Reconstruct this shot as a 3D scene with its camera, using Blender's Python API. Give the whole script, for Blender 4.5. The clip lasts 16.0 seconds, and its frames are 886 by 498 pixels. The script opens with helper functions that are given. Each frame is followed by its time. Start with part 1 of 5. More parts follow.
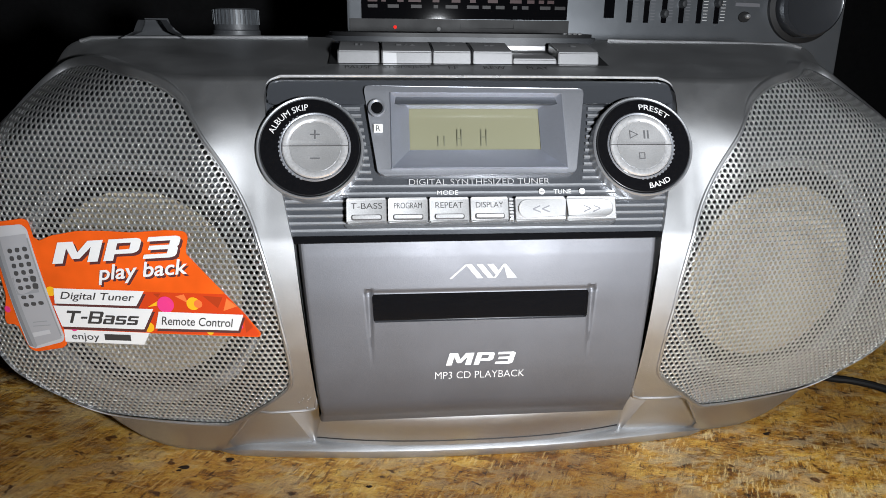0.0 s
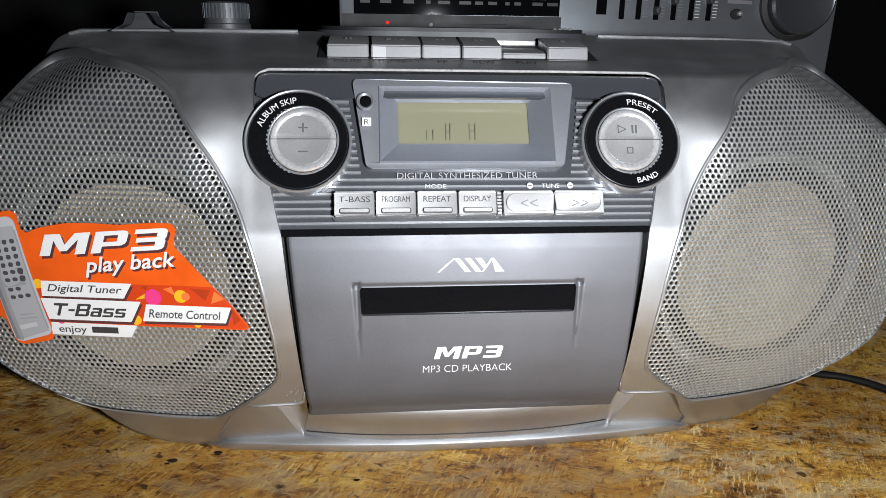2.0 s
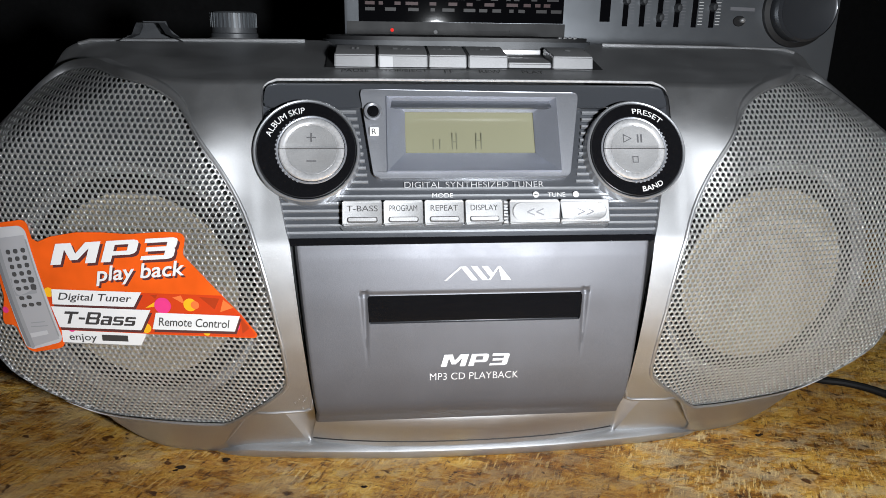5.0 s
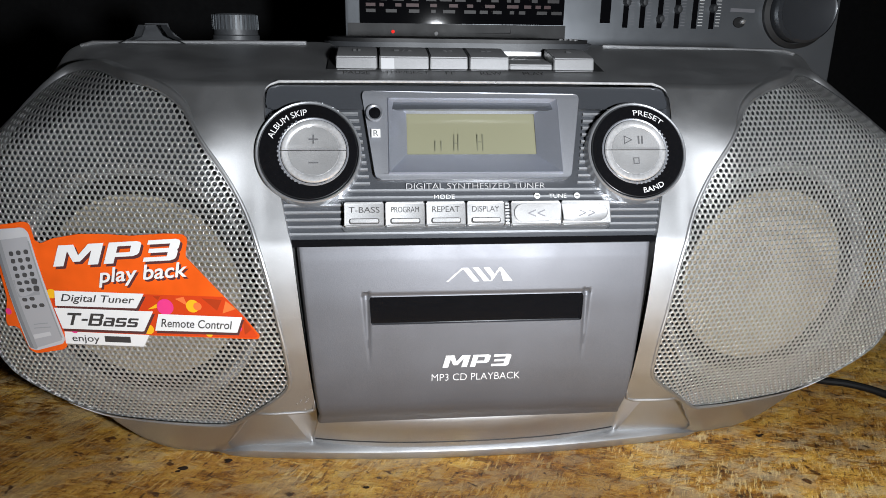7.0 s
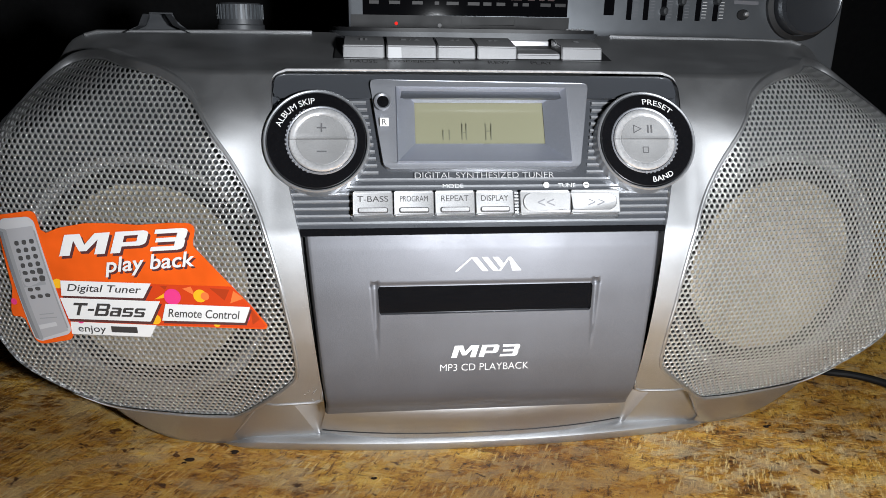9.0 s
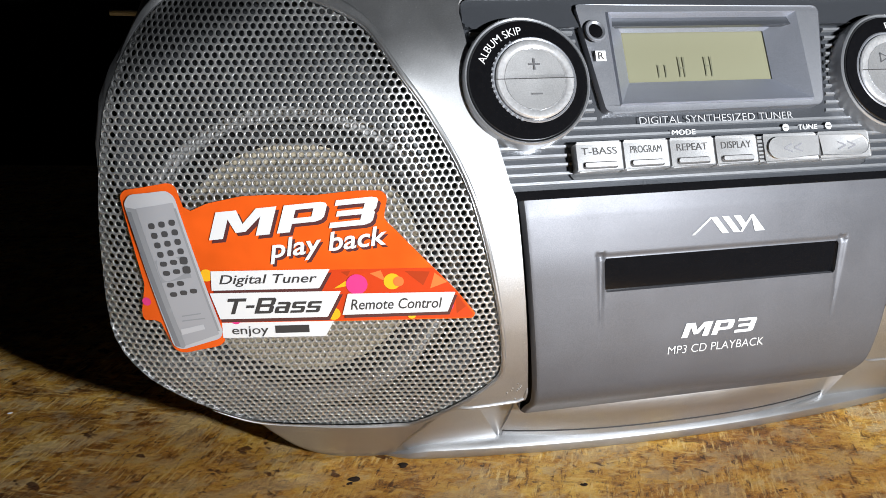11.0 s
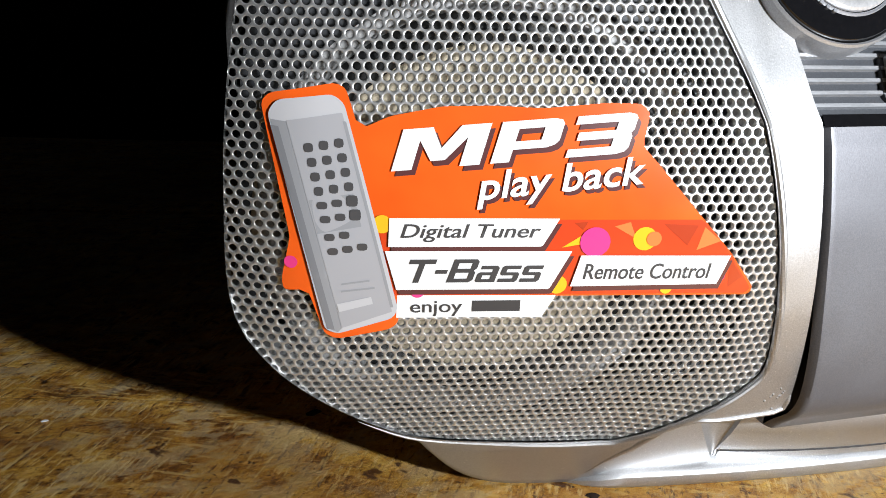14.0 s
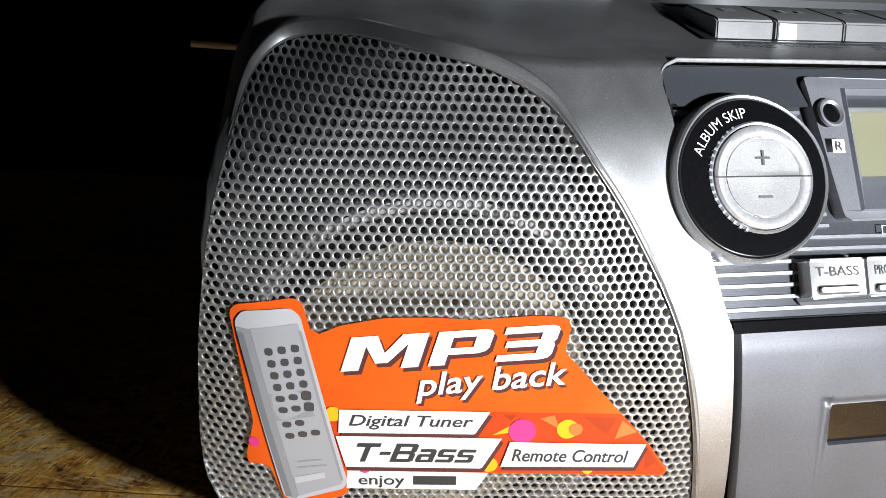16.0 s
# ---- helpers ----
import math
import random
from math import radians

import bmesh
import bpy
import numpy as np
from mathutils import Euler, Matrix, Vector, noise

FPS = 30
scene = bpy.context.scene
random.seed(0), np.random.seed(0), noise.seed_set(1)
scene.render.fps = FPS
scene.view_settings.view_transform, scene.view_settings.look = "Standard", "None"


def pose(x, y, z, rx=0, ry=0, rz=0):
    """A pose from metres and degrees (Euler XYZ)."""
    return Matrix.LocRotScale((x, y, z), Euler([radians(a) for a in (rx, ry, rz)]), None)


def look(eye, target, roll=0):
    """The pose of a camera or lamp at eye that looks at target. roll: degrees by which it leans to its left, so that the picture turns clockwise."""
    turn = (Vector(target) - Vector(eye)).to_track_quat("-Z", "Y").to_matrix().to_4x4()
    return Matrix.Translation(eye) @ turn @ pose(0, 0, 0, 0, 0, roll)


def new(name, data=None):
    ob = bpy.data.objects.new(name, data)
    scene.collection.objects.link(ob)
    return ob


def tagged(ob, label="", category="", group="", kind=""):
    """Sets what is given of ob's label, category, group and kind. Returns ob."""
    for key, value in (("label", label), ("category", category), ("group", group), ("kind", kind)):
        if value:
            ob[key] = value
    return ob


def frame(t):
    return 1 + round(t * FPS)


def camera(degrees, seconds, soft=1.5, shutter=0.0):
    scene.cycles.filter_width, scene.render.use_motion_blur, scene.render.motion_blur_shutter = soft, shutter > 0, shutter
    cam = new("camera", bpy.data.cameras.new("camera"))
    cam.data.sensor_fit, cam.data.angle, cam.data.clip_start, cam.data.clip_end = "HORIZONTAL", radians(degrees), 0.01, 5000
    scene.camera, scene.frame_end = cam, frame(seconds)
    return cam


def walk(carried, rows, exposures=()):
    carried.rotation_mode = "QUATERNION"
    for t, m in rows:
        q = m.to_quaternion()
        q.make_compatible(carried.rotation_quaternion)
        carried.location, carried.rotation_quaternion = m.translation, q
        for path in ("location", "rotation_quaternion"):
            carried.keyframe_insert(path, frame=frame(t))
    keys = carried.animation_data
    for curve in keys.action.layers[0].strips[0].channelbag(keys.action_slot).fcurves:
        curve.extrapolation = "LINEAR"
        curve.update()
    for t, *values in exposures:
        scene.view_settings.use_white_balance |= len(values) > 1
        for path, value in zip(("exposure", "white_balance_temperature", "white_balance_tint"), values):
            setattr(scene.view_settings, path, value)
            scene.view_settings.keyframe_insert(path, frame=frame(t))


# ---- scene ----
# ---- camera ----
LENS = 64.0
cam = camera(LENS, 16.0, soft=0.6)


def stand(x, y, z, yaw, pitch, roll):
    """A camera pose from its place, heading, tilt and roll."""
    return pose(x, y, z, 0, 0, yaw) @ pose(0, 0, 0, 90 + pitch) @ pose(0, 0, 0, 0, 0, roll)


PATH = [
    (0.0, -0.0424, -0.2682, 0.1908, -5.56, -17.37, 0.67),
    (0.5, -0.0410, -0.2681, 0.1895, -5.68, -17.58, 0.79),
    (1.0, -0.0377, -0.2685, 0.1903, -5.91, -17.24, 0.90),
    (1.5, -0.0401, -0.2691, 0.1887, -5.87, -17.57, 1.14),
    (2.0, -0.0390, -0.2694, 0.1892, -5.86, -17.51, 0.96),
    (2.5, -0.0376, -0.2688, 0.1900, -6.10, -17.53, 0.95),
    (3.0, -0.0382, -0.2692, 0.1898, -6.07, -17.45, 0.96),
    (3.5, -0.0391, -0.2699, 0.1901, -6.01, -17.38, 0.96),
    (4.0, -0.0403, -0.2702, 0.1914, -5.86, -17.35, 0.94),
    (6.5, -0.0420, -0.2714, 0.1924, -5.71, -17.21, 0.87),
    (7.0, -0.0423, -0.2715, 0.1925, -5.75, -17.21, 0.83),
    (7.5, -0.0424, -0.2718, 0.1922, -5.64, -17.27, 0.76),
    (8.0, -0.0425, -0.2721, 0.1920, -5.64, -17.27, 0.77),
    (8.2, -0.0432, -0.2721, 0.1925, -5.65, -17.22, 0.76),
    (10.3, -0.0916, -0.2436, 0.1811, -9.10, -18.40, 0.98),
    (10.5, -0.1088, -0.2344, 0.1810, -9.95, -18.65, 0.81),
    (11.0, -0.1427, -0.2049, 0.1714, -11.73, -19.96, -0.08),
    (11.5, -0.1692, -0.1858, 0.1612, -12.19, -20.22, 1.02),
    (12.0, -0.1811, -0.1660, 0.1391, -13.06, -19.39, 1.80),
    (12.5, -0.1792, -0.1569, 0.1332, -12.76, -18.72, 0.65),
    (13.0, -0.1852, -0.1505, 0.1276, -13.10, -19.82, 0.70),
    (13.5, -0.1902, -0.1430, 0.1238, -13.30, -20.08, 1.35),
    (14.0, -0.1954, -0.1307, 0.1337, -13.86, -19.58, 1.57),
    (14.5, -0.1962, -0.1233, 0.1508, -14.43, -17.73, 1.18),
    (15.0, -0.1957, -0.1186, 0.1656, -15.36, -18.13, 2.70),
    (15.5, -0.1893, -0.1186, 0.1795, -14.82, -19.17, 2.50),
    (16.0, -0.1769, -0.1376, 0.1872, -10.99, -20.51, 2.18),
]
EXPOSURES = [(0.0, -0.05), (8.2, -0.05), (10.5, 0.12), (12.0, 0.46), (16.0, 0.54)]
walk(cam, [(t, stand(*row)) for t, *row in PATH], EXPOSURES)

# ---- light: one small torch beside the place where the film begins, in a dark room ----
world = bpy.data.worlds.new("world")
scene.world = world
world.use_nodes = True
world.node_tree.nodes["Background"].inputs["Color"].default_value = (0.5, 0.6, 0.8, 1)
world.node_tree.nodes["Background"].inputs["Strength"].default_value = 0.004

torch_data = bpy.data.lights.new("torch", "AREA")
torch_data.shape, torch_data.size, torch_data.energy = "DISK", 0.022, 2.5
torch_data.color = (0.945, 0.985, 1.03)
torch = new("torch", torch_data)
torch.matrix_world = look((0.055, -0.325, 0.189), (0.0, 0.0, 0.09))


# ---- materials ----
def material(name, colour, rough=0.5, metal=0.0, coat=0.0):
    m = bpy.data.materials.new(name)
    m.use_nodes = True
    b = m.node_tree.nodes["Principled BSDF"]
    b.inputs["Base Color"].default_value = (*colour, 1)
    b.inputs["Roughness"].default_value = rough
    b.inputs["Metallic"].default_value = metal
    b.inputs["Coat Weight"].default_value = coat
    b.inputs["Coat Roughness"].default_value = 0.08
    return m


def noise_of(m, scale, detail=4.0, stretch=(1, 1, 1), rough=0.6, turn=0.0):
    """A noise texture on the object's own coordinates, in noises per metre."""
    t = m.node_tree
    co = t.nodes.new("ShaderNodeTexCoord")
    mp = t.nodes.new("ShaderNodeMapping")
    mp.inputs["Scale"].default_value = stretch
    nz = t.nodes.new("ShaderNodeTexNoise")
    nz.inputs["Scale"].default_value = scale
    nz.inputs["Detail"].default_value = detail
    nz.inputs["Roughness"].default_value = rough
    spin = t.nodes.new("ShaderNodeMapping")
    spin.inputs["Rotation"].default_value = (0, 0, radians(turn))
    t.links.new(co.outputs["Object"], spin.inputs["Vector"])
    t.links.new(spin.outputs["Vector"], mp.inputs["Vector"])
    t.links.new(mp.outputs["Vector"], nz.inputs["Vector"])
    return nz.outputs["Fac"]


def ramp_of(m, fac, stops):
    r = m.node_tree.nodes.new("ShaderNodeValToRGB")
    m.node_tree.links.new(fac, r.inputs["Fac"])
    e = r.color_ramp.elements
    while len(e) < len(stops):
        e.new(0.5)
    for el, (at, c) in zip(e, stops):
        el.position = at
        el.color = (*c, 1) if len(c) == 3 else c
    return r.outputs["Color"]


def mix_of(m, fac, a, b, kind="MIX"):
    n = m.node_tree.nodes.new("ShaderNodeMix")
    n.data_type, n.blend_type = "RGBA", kind
    for sock, v in ((n.inputs[0], fac), (n.inputs[6], a), (n.inputs[7], b)):
        if isinstance(v, (int, float)):
            sock.default_value = v
        elif isinstance(v, tuple):
            sock.default_value = (*v, 1)
        else:
            m.node_tree.links.new(v, sock)
    return n.outputs[2]


def bump_of(m, fac, depth, strength=0.5, over=None):
    n = m.node_tree.nodes.new("ShaderNodeBump")
    n.inputs["Distance"].default_value = depth
    n.inputs["Strength"].default_value = strength
    m.node_tree.links.new(fac, n.inputs["Height"])
    if over is not None:
        m.node_tree.links.new(over, n.inputs["Normal"])
    return n.outputs["Normal"]


def feed(m, name, out):
    m.node_tree.links.new(out, m.node_tree.nodes["Principled BSDF"].inputs[name])


def painted(name, colour, rough, metal, grain=2600.0, bump=0.00006, coat=0.0):
    """Sprayed plastic: a fine sparkle in the colour and a slight orange peel, with faint rubbed patches."""
    m = material(name, colour, rough, metal, coat)
    fine, wide = noise_of(m, grain, 2.0), noise_of(m, 35.0, 5.0)
    c = ramp_of(m, fine, [(0.3, tuple(v * 0.86 for v in colour)), (0.7, tuple(min(1, v * 1.12) for v in colour))])
    c2 = ramp_of(m, wide, [(0.3, (0.93, 0.93, 0.93)), (0.7, (1, 1, 1))])
    feed(m, "Base Color", mix_of(m, 1.0, c, c2, "MULTIPLY"))
    feed(m, "Roughness", ramp_of(m, wide, [(0.25, (rough * 0.85,) * 3), (0.75, (min(1, rough * 1.15),) * 3)]))
    feed(m, "Normal", bump_of(m, fine, bump, 0.5))
    return m


def dusted(m):
    """Scattered pale dust specks on a painted surface."""
    t = m.node_tree
    b = t.nodes["Principled BSDF"]
    link = b.inputs["Base Color"].links[0]
    was = link.from_socket
    speck = ramp_of(m, noise_of(m, 1300.0, 1.0), [(0.745, (0, 0, 0)), (0.765, (1, 1, 1))])
    feed(m, "Base Color", mix_of(m, speck, was, (0.75, 0.75, 0.74)))
    return m


SILVER = painted("silver_paint", (0.52, 0.525, 0.535), 0.45, 0.95)
DOOR_GREY = painted("door_grey_paint", (0.140, 0.142, 0.156), 0.48, 0.50)
PANEL_GREY = painted("panel_grey_paint", (0.075, 0.08, 0.09), 0.30, 0.3, coat=0.6)
RIB = painted("rib_silver", (0.40, 0.41, 0.43), 0.34, 0.6, coat=0.15)
PLATE = painted("display_plate_paint", (0.33, 0.34, 0.37), 0.42, 0.55)
BEZEL = painted("bezel_paint", (0.40, 0.42, 0.48), 0.36, 0.65)
KEY_GREY = painted("key_grey_plastic", (0.24, 0.24, 0.245), 0.42, 0.3)
BUTTON = painted("button_silver", (0.56, 0.56, 0.565), 0.36, 0.70)
CHROME = painted("satin_chrome", (0.72, 0.72, 0.73), 0.30, 0.55, 900.0, 0.00001)
MESH = painted("perforated_metal", (0.70, 0.70, 0.695), 0.31, 0.77, 1500.0, 0.00002)
BLACK_GLOSS = painted("black_gloss", (0.006, 0.006, 0.007), 0.10, 0.0, 700.0, 0.00001, 0.6)
BLACK = painted("black_plastic", (0.015, 0.015, 0.016), 0.55, 0.0)
dusted(SILVER)
SPEAKER_GREY = painted("speaker_frame_grey", (0.46, 0.46, 0.46), 0.5, 0.3)
DARK_GREY = painted("dark_grey_plastic", (0.055, 0.058, 0.063), 0.5, 0.2)
RADIO_GREY = painted("radio_grey_paint", (0.235, 0.25, 0.27), 0.36, 0.55)
SCALE_GLASS = material("scale_glass", (0.005, 0.005, 0.006), 0.03)
FACE_GREY = painted("face_grey_paint", (0.10, 0.11, 0.12), 0.5, 0.35)
PAPER_CONE = painted("cone_paper", (0.60, 0.52, 0.38), 0.85, 0.0, 900.0, 0.0001)
RUBBER = painted("cone_rubber", (0.02, 0.02, 0.02), 0.6, 0.0)
WHITE_INK = material("white_ink", (0.82, 0.82, 0.82), 0.5)
DARK_INK = material("dark_ink", (0.045, 0.042, 0.042), 0.5)
MARK_GREY = material("moulded_mark_grey", (0.10, 0.10, 0.105), 0.5)
GREY_INK = material("grey_ink", (0.22, 0.22, 0.24), 0.5)
RED_INK = material("red_ink", (0.05, 0.006, 0.006), 0.5)
DIM_INK = material("dim_ink", (0.013, 0.010, 0.010), 0.5)
PALE_INK = material("pale_grey_ink", (0.50, 0.50, 0.51), 0.5)
ORANGE = painted("orange_gloss_print", (0.85, 0.115, 0.012), 0.22, 0.0, 60.0, 0.000004, 0.5)
ORANGE_DARK = material("orange_dark_print", (0.62, 0.055, 0.012), 0.25, 0, 0.5)
SHADE_ORANGE = material("brown_orange_print", (0.42, 0.045, 0.012), 0.25, 0, 0.5)
YELLOW = material("yellow_print", (0.88, 0.46, 0.02), 0.25, 0, 0.5)
MAGENTA = material("magenta_print", (0.80, 0.05, 0.24), 0.25, 0, 0.5)
PINK = material("light_orange_print", (0.88, 0.19, 0.05), 0.25, 0, 0.5)
WHITE_PRINT = material("white_print", (0.80, 0.80, 0.80), 0.25, 0, 0.5)
SHADOW_PRINT = material("dark_red_print", (0.10, 0.035, 0.035), 0.25, 0, 0.5)
REMOTE_SIDE = material("remote_side_print", (0.20, 0.205, 0.22), 0.25, 0, 0.5)
REMOTE_GREY = material("remote_grey_print", (0.29, 0.295, 0.31), 0.25, 0, 0.5)
REMOTE_LIGHT = material("remote_light_print", (0.50, 0.50, 0.52), 0.25, 0, 0.5)
REMOTE_FACE = material("remote_face_print", (0.37, 0.37, 0.39), 0.25, 0, 0.5)
REMOTE_DARK = material("remote_dark_print", (0.07, 0.068, 0.07), 0.25, 0, 0.5)

LCD = material("display_glass", (0.235, 0.23, 0.152), 0.25, 0.0, 0.3)
LCD_INK = material("display_segment", (0.15, 0.15, 0.10), 0.4)
CABLE = painted("cable_rubber", (0.003, 0.003, 0.0032), 0.7, 0.0)
CABLE.node_tree.nodes["Principled BSDF"].inputs["Specular IOR Level"].default_value = 0.25
DIRT = painted("dark_dirt", (0.022, 0.014, 0.010), 0.9, 0.0, 900.0, 0.0003)
DIRT.node_tree.nodes["Principled BSDF"].inputs["Specular IOR Level"].default_value = 0.1
WALL = painted("dark_wall", (0.03, 0.03, 0.032), 0.9, 0.0, 80.0, 0.0005)
GLOW = material("red_lamp", (0.4, 0.01, 0.01), 0.4)
GLOW.node_tree.nodes["Principled BSDF"].inputs["Emission Color"].default_value = (1, 0.03, 0.02, 1)
GLOW.node_tree.nodes["Principled BSDF"].inputs["Emission Strength"].default_value = 0.8


def worn_wood():
    """Old varnished board: yellow-brown, fibres along x, flaked pale and dark patches, black specks."""
    m = material("worn_wood", (0.3, 0.18, 0.06), 0.45)
    fibre = noise_of(m, 110.0, 9.0, (0.75, 1.25, 1), 0.80, -18)
    flake = noise_of(m, 210.0, 8.0, (0.8, 1.2, 1), 0.82, -30)
    wide = noise_of(m, 20.0, 7.0, (0.8, 1.3, 1), 0.70)
    speck = noise_of(m, 300.0, 3.0, (0.6, 1, 1), 0.6)
    c = ramp_of(m, fibre, [(0.32, (0.075, 0.024, 0.003)), (0.42, (0.38, 0.165, 0.016)), (0.50, (0.70, 0.375, 0.045)), (0.62, (0.92, 0.62, 0.15))])
    pale = ramp_of(m, flake, [(0.52, (0, 0, 0)), (0.62, (1, 1, 1))])
    c = mix_of(m, pale, c, (0.90, 0.55, 0.15))
    dark = ramp_of(m, flake, [(0.35, (1, 1, 1)), (0.41, (0, 0, 0))])
    c = mix_of(m, dark, c, (0.13, 0.058, 0.014))
    tint = ramp_of(m, wide, [(0.36, (0.27, 0.19, 0.12)), (0.45, (0.78, 0.66, 0.46)), (0.55, (1.0, 1.0, 0.97))])
    c = mix_of(m, 1.0, c, tint, "MULTIPLY")
    dots = ramp_of(m, speck, [(0.31, (0.18, 0.12, 0.08)), (0.37, (1, 1, 1))])
    c = mix_of(m, 1.0, c, dots, "MULTIPLY")
    streak = noise_of(m, 430.0, 6.0, (1.0, 0.24, 1), 0.72, 14)
    c = mix_of(m, 1.0, c, ramp_of(m, streak, [(0.37, (0.30, 0.22, 0.15)), (0.45, (1, 1, 1))]), "MULTIPLY")
    where = ramp_of(m, noise_of(m, 34.0, 6.0, (0.8, 1.2, 1), 0.7), [(0.46, (0, 0, 0)), (0.53, (1, 1, 1))])
    for turn, far, here in ((-76, 640.0, where), (8, 560.0, mix_of(m, where, (1, 1, 1), (0, 0, 0)))):
        shine = ramp_of(m, noise_of(m, far, 4.0, (0.17, 1.0, 1), 0.7, turn), [(0.53, (0, 0, 0)), (0.61, (0.7, 0.7, 0.7))])
        pale = (0.97, 0.74, 0.32) if turn < 0 else (0.88, 0.62, 0.22)
        c = mix_of(m, mix_of(m, 1.0, shine, here, "MULTIPLY"), c, pale)
    worn = ramp_of(m, noise_of(m, 55.0, 6.0, (0.7, 1.3, 1), 0.72, -20), [(0.50, (0, 0, 0)), (0.56, (0.8, 0.8, 0.8))])
    c = mix_of(m, worn, c, mix_of(m, 0.60, c, (0.66, 0.53, 0.32)))
    stain = ramp_of(m, noise_of(m, 48.0, 7.0, (0.5, 1.4, 1), 0.75, 5), [(0.32, (0.36, 0.27, 0.18)), (0.39, (1, 1, 1))])
    c = mix_of(m, 1.0, c, stain, "MULTIPLY")
    scratch = ramp_of(m, noise_of(m, 240.0, 2.0, (0.07, 1.0, 1), 0.5, 12), [(0.72, (0, 0, 0)), (0.76, (0.7, 0.7, 0.7))])
    c = mix_of(m, scratch, c, (0.80, 0.66, 0.40))
    gum = ramp_of(m, noise_of(m, 26.0, 7.0, (0.9, 1.2, 1), 0.72, 40), [(0.58, (0, 0, 0)), (0.66, (0.6, 0.6, 0.6))])
    c = mix_of(m, gum, c, mix_of(m, 0.5, c, (0.62, 0.27, 0.03)))
    # Broad stain colour, flipped to dim the bench's left, also paints in light falloff.
    falloff_stain = ramp_of(m, noise_of(m, 6.0, 6.0, (1, 1.6, 1), 0.62, 15), [(0.46, (1, 1, 1)), (0.60, (0.62, 0.52, 0.41))])
    c = mix_of(m, 1.0, c, falloff_stain, "MULTIPLY")
    chip = ramp_of(m, noise_of(m, 95.0, 3.0, (0.8, 1.3, 1), 0.55, 30), [(0.30, (0.20, 0.13, 0.08)), (0.345, (1, 1, 1))])
    c = mix_of(m, 1.0, c, chip, "MULTIPLY")
    feed(m, "Base Color", c)
    feed(m, "Roughness", ramp_of(m, flake, [(0.35, (0.32,) * 3), (0.65, (0.60,) * 3)]))
    n = bump_of(m, flake, 0.0016, 1.0)
    feed(m, "Normal", bump_of(m, fibre, 0.0012, 0.9, n))
    return m


WOOD = worn_wood()


# ---- mesh helpers ----
def part(name, bm, mat, parent=None, label="", smooth=True, crease=35):
    """Links a bmesh, or a list of vertices and faces, as one mesh object."""
    me = bpy.data.meshes.new(name)
    if isinstance(bm, tuple):
        me.from_pydata([tuple(map(float, v)) for v in bm[0]], [], [tuple(map(int, f)) for f in bm[1]])
    else:
        bmesh.ops.recalc_face_normals(bm, faces=bm.faces)
        bm.to_mesh(me)
        bm.free()
    me.materials.append(mat)
    if smooth:
        me.shade_smooth()
        me.set_sharp_from_angle(angle=radians(crease))
    ob = new(name, me)
    ob.parent = parent
    if label:
        ob["label"] = label
    return ob


def empty(name, label, category, at=(0, 0, 0)):
    ob = new(name)
    ob.location = at
    ob.empty_display_size = 0.01
    return tagged(ob, label, category)


def block(x0, x1, y0, y1, z0, z1, bevel=0.0, seg=2):
    bm = bmesh.new()
    bmesh.ops.create_cube(bm, size=1)
    for v in bm.verts:
        v.co = Vector(((x0 + x1) / 2 + v.co.x * (x1 - x0), (y0 + y1) / 2 + v.co.y * (y1 - y0), (z0 + z1) / 2 + v.co.z * (z1 - z0)))
    if bevel:
        bmesh.ops.bevel(bm, geom=bm.edges[:], offset=bevel, segments=seg, affect="EDGES", profile=0.6)
    return bm


def placed(bm, f):
    for v in bm.verts:
        v.co = Vector(f(*v.co))
    return bm


def lathe(profile, n=48):
    """Turns (radius, height) pairs about the third axis."""
    vs, fs = [], []
    for r, h in profile:
        for k in range(n):
            a = 2 * math.pi * k / n
            vs.append((r * math.cos(a), r * math.sin(a), h))
    for i in range(len(profile) - 1):
        for k in range(n):
            fs.append((i * n + k, i * n + (k + 1) % n, (i + 1) * n + (k + 1) % n, (i + 1) * n + k))
    bm = bmesh.new()
    bv = [bm.verts.new(v) for v in vs]
    for f in fs:
        bm.faces.new([bv[i] for i in f])
    bmesh.ops.remove_doubles(bm, verts=bm.verts, dist=1e-7)
    return bm


def query(poly, pts):
    """Which points lie inside a polygon, and the nearest point of its edge for each."""
    a = np.array(poly, float)
    b = np.roll(a, -1, 0)
    d = b - a
    p = np.array(pts, float)[:, None]
    t = np.clip(((p - a) * d).sum(-1) / np.maximum((d * d).sum(-1), 1e-14), 0, 1)
    q = a + t[..., None] * d
    near = q[np.arange(len(q)), ((p - q) ** 2).sum(-1).argmin(1)]
    y, x = p[..., 1], p[..., 0]
    cross = ((a[:, 1] > y) != (b[:, 1] > y)) & (x < a[:, 0] + (y - a[:, 1]) / np.where(d[:, 1] == 0, 1e-12, d[:, 1]) * d[:, 0])
    return cross.sum(1) % 2 == 1, near


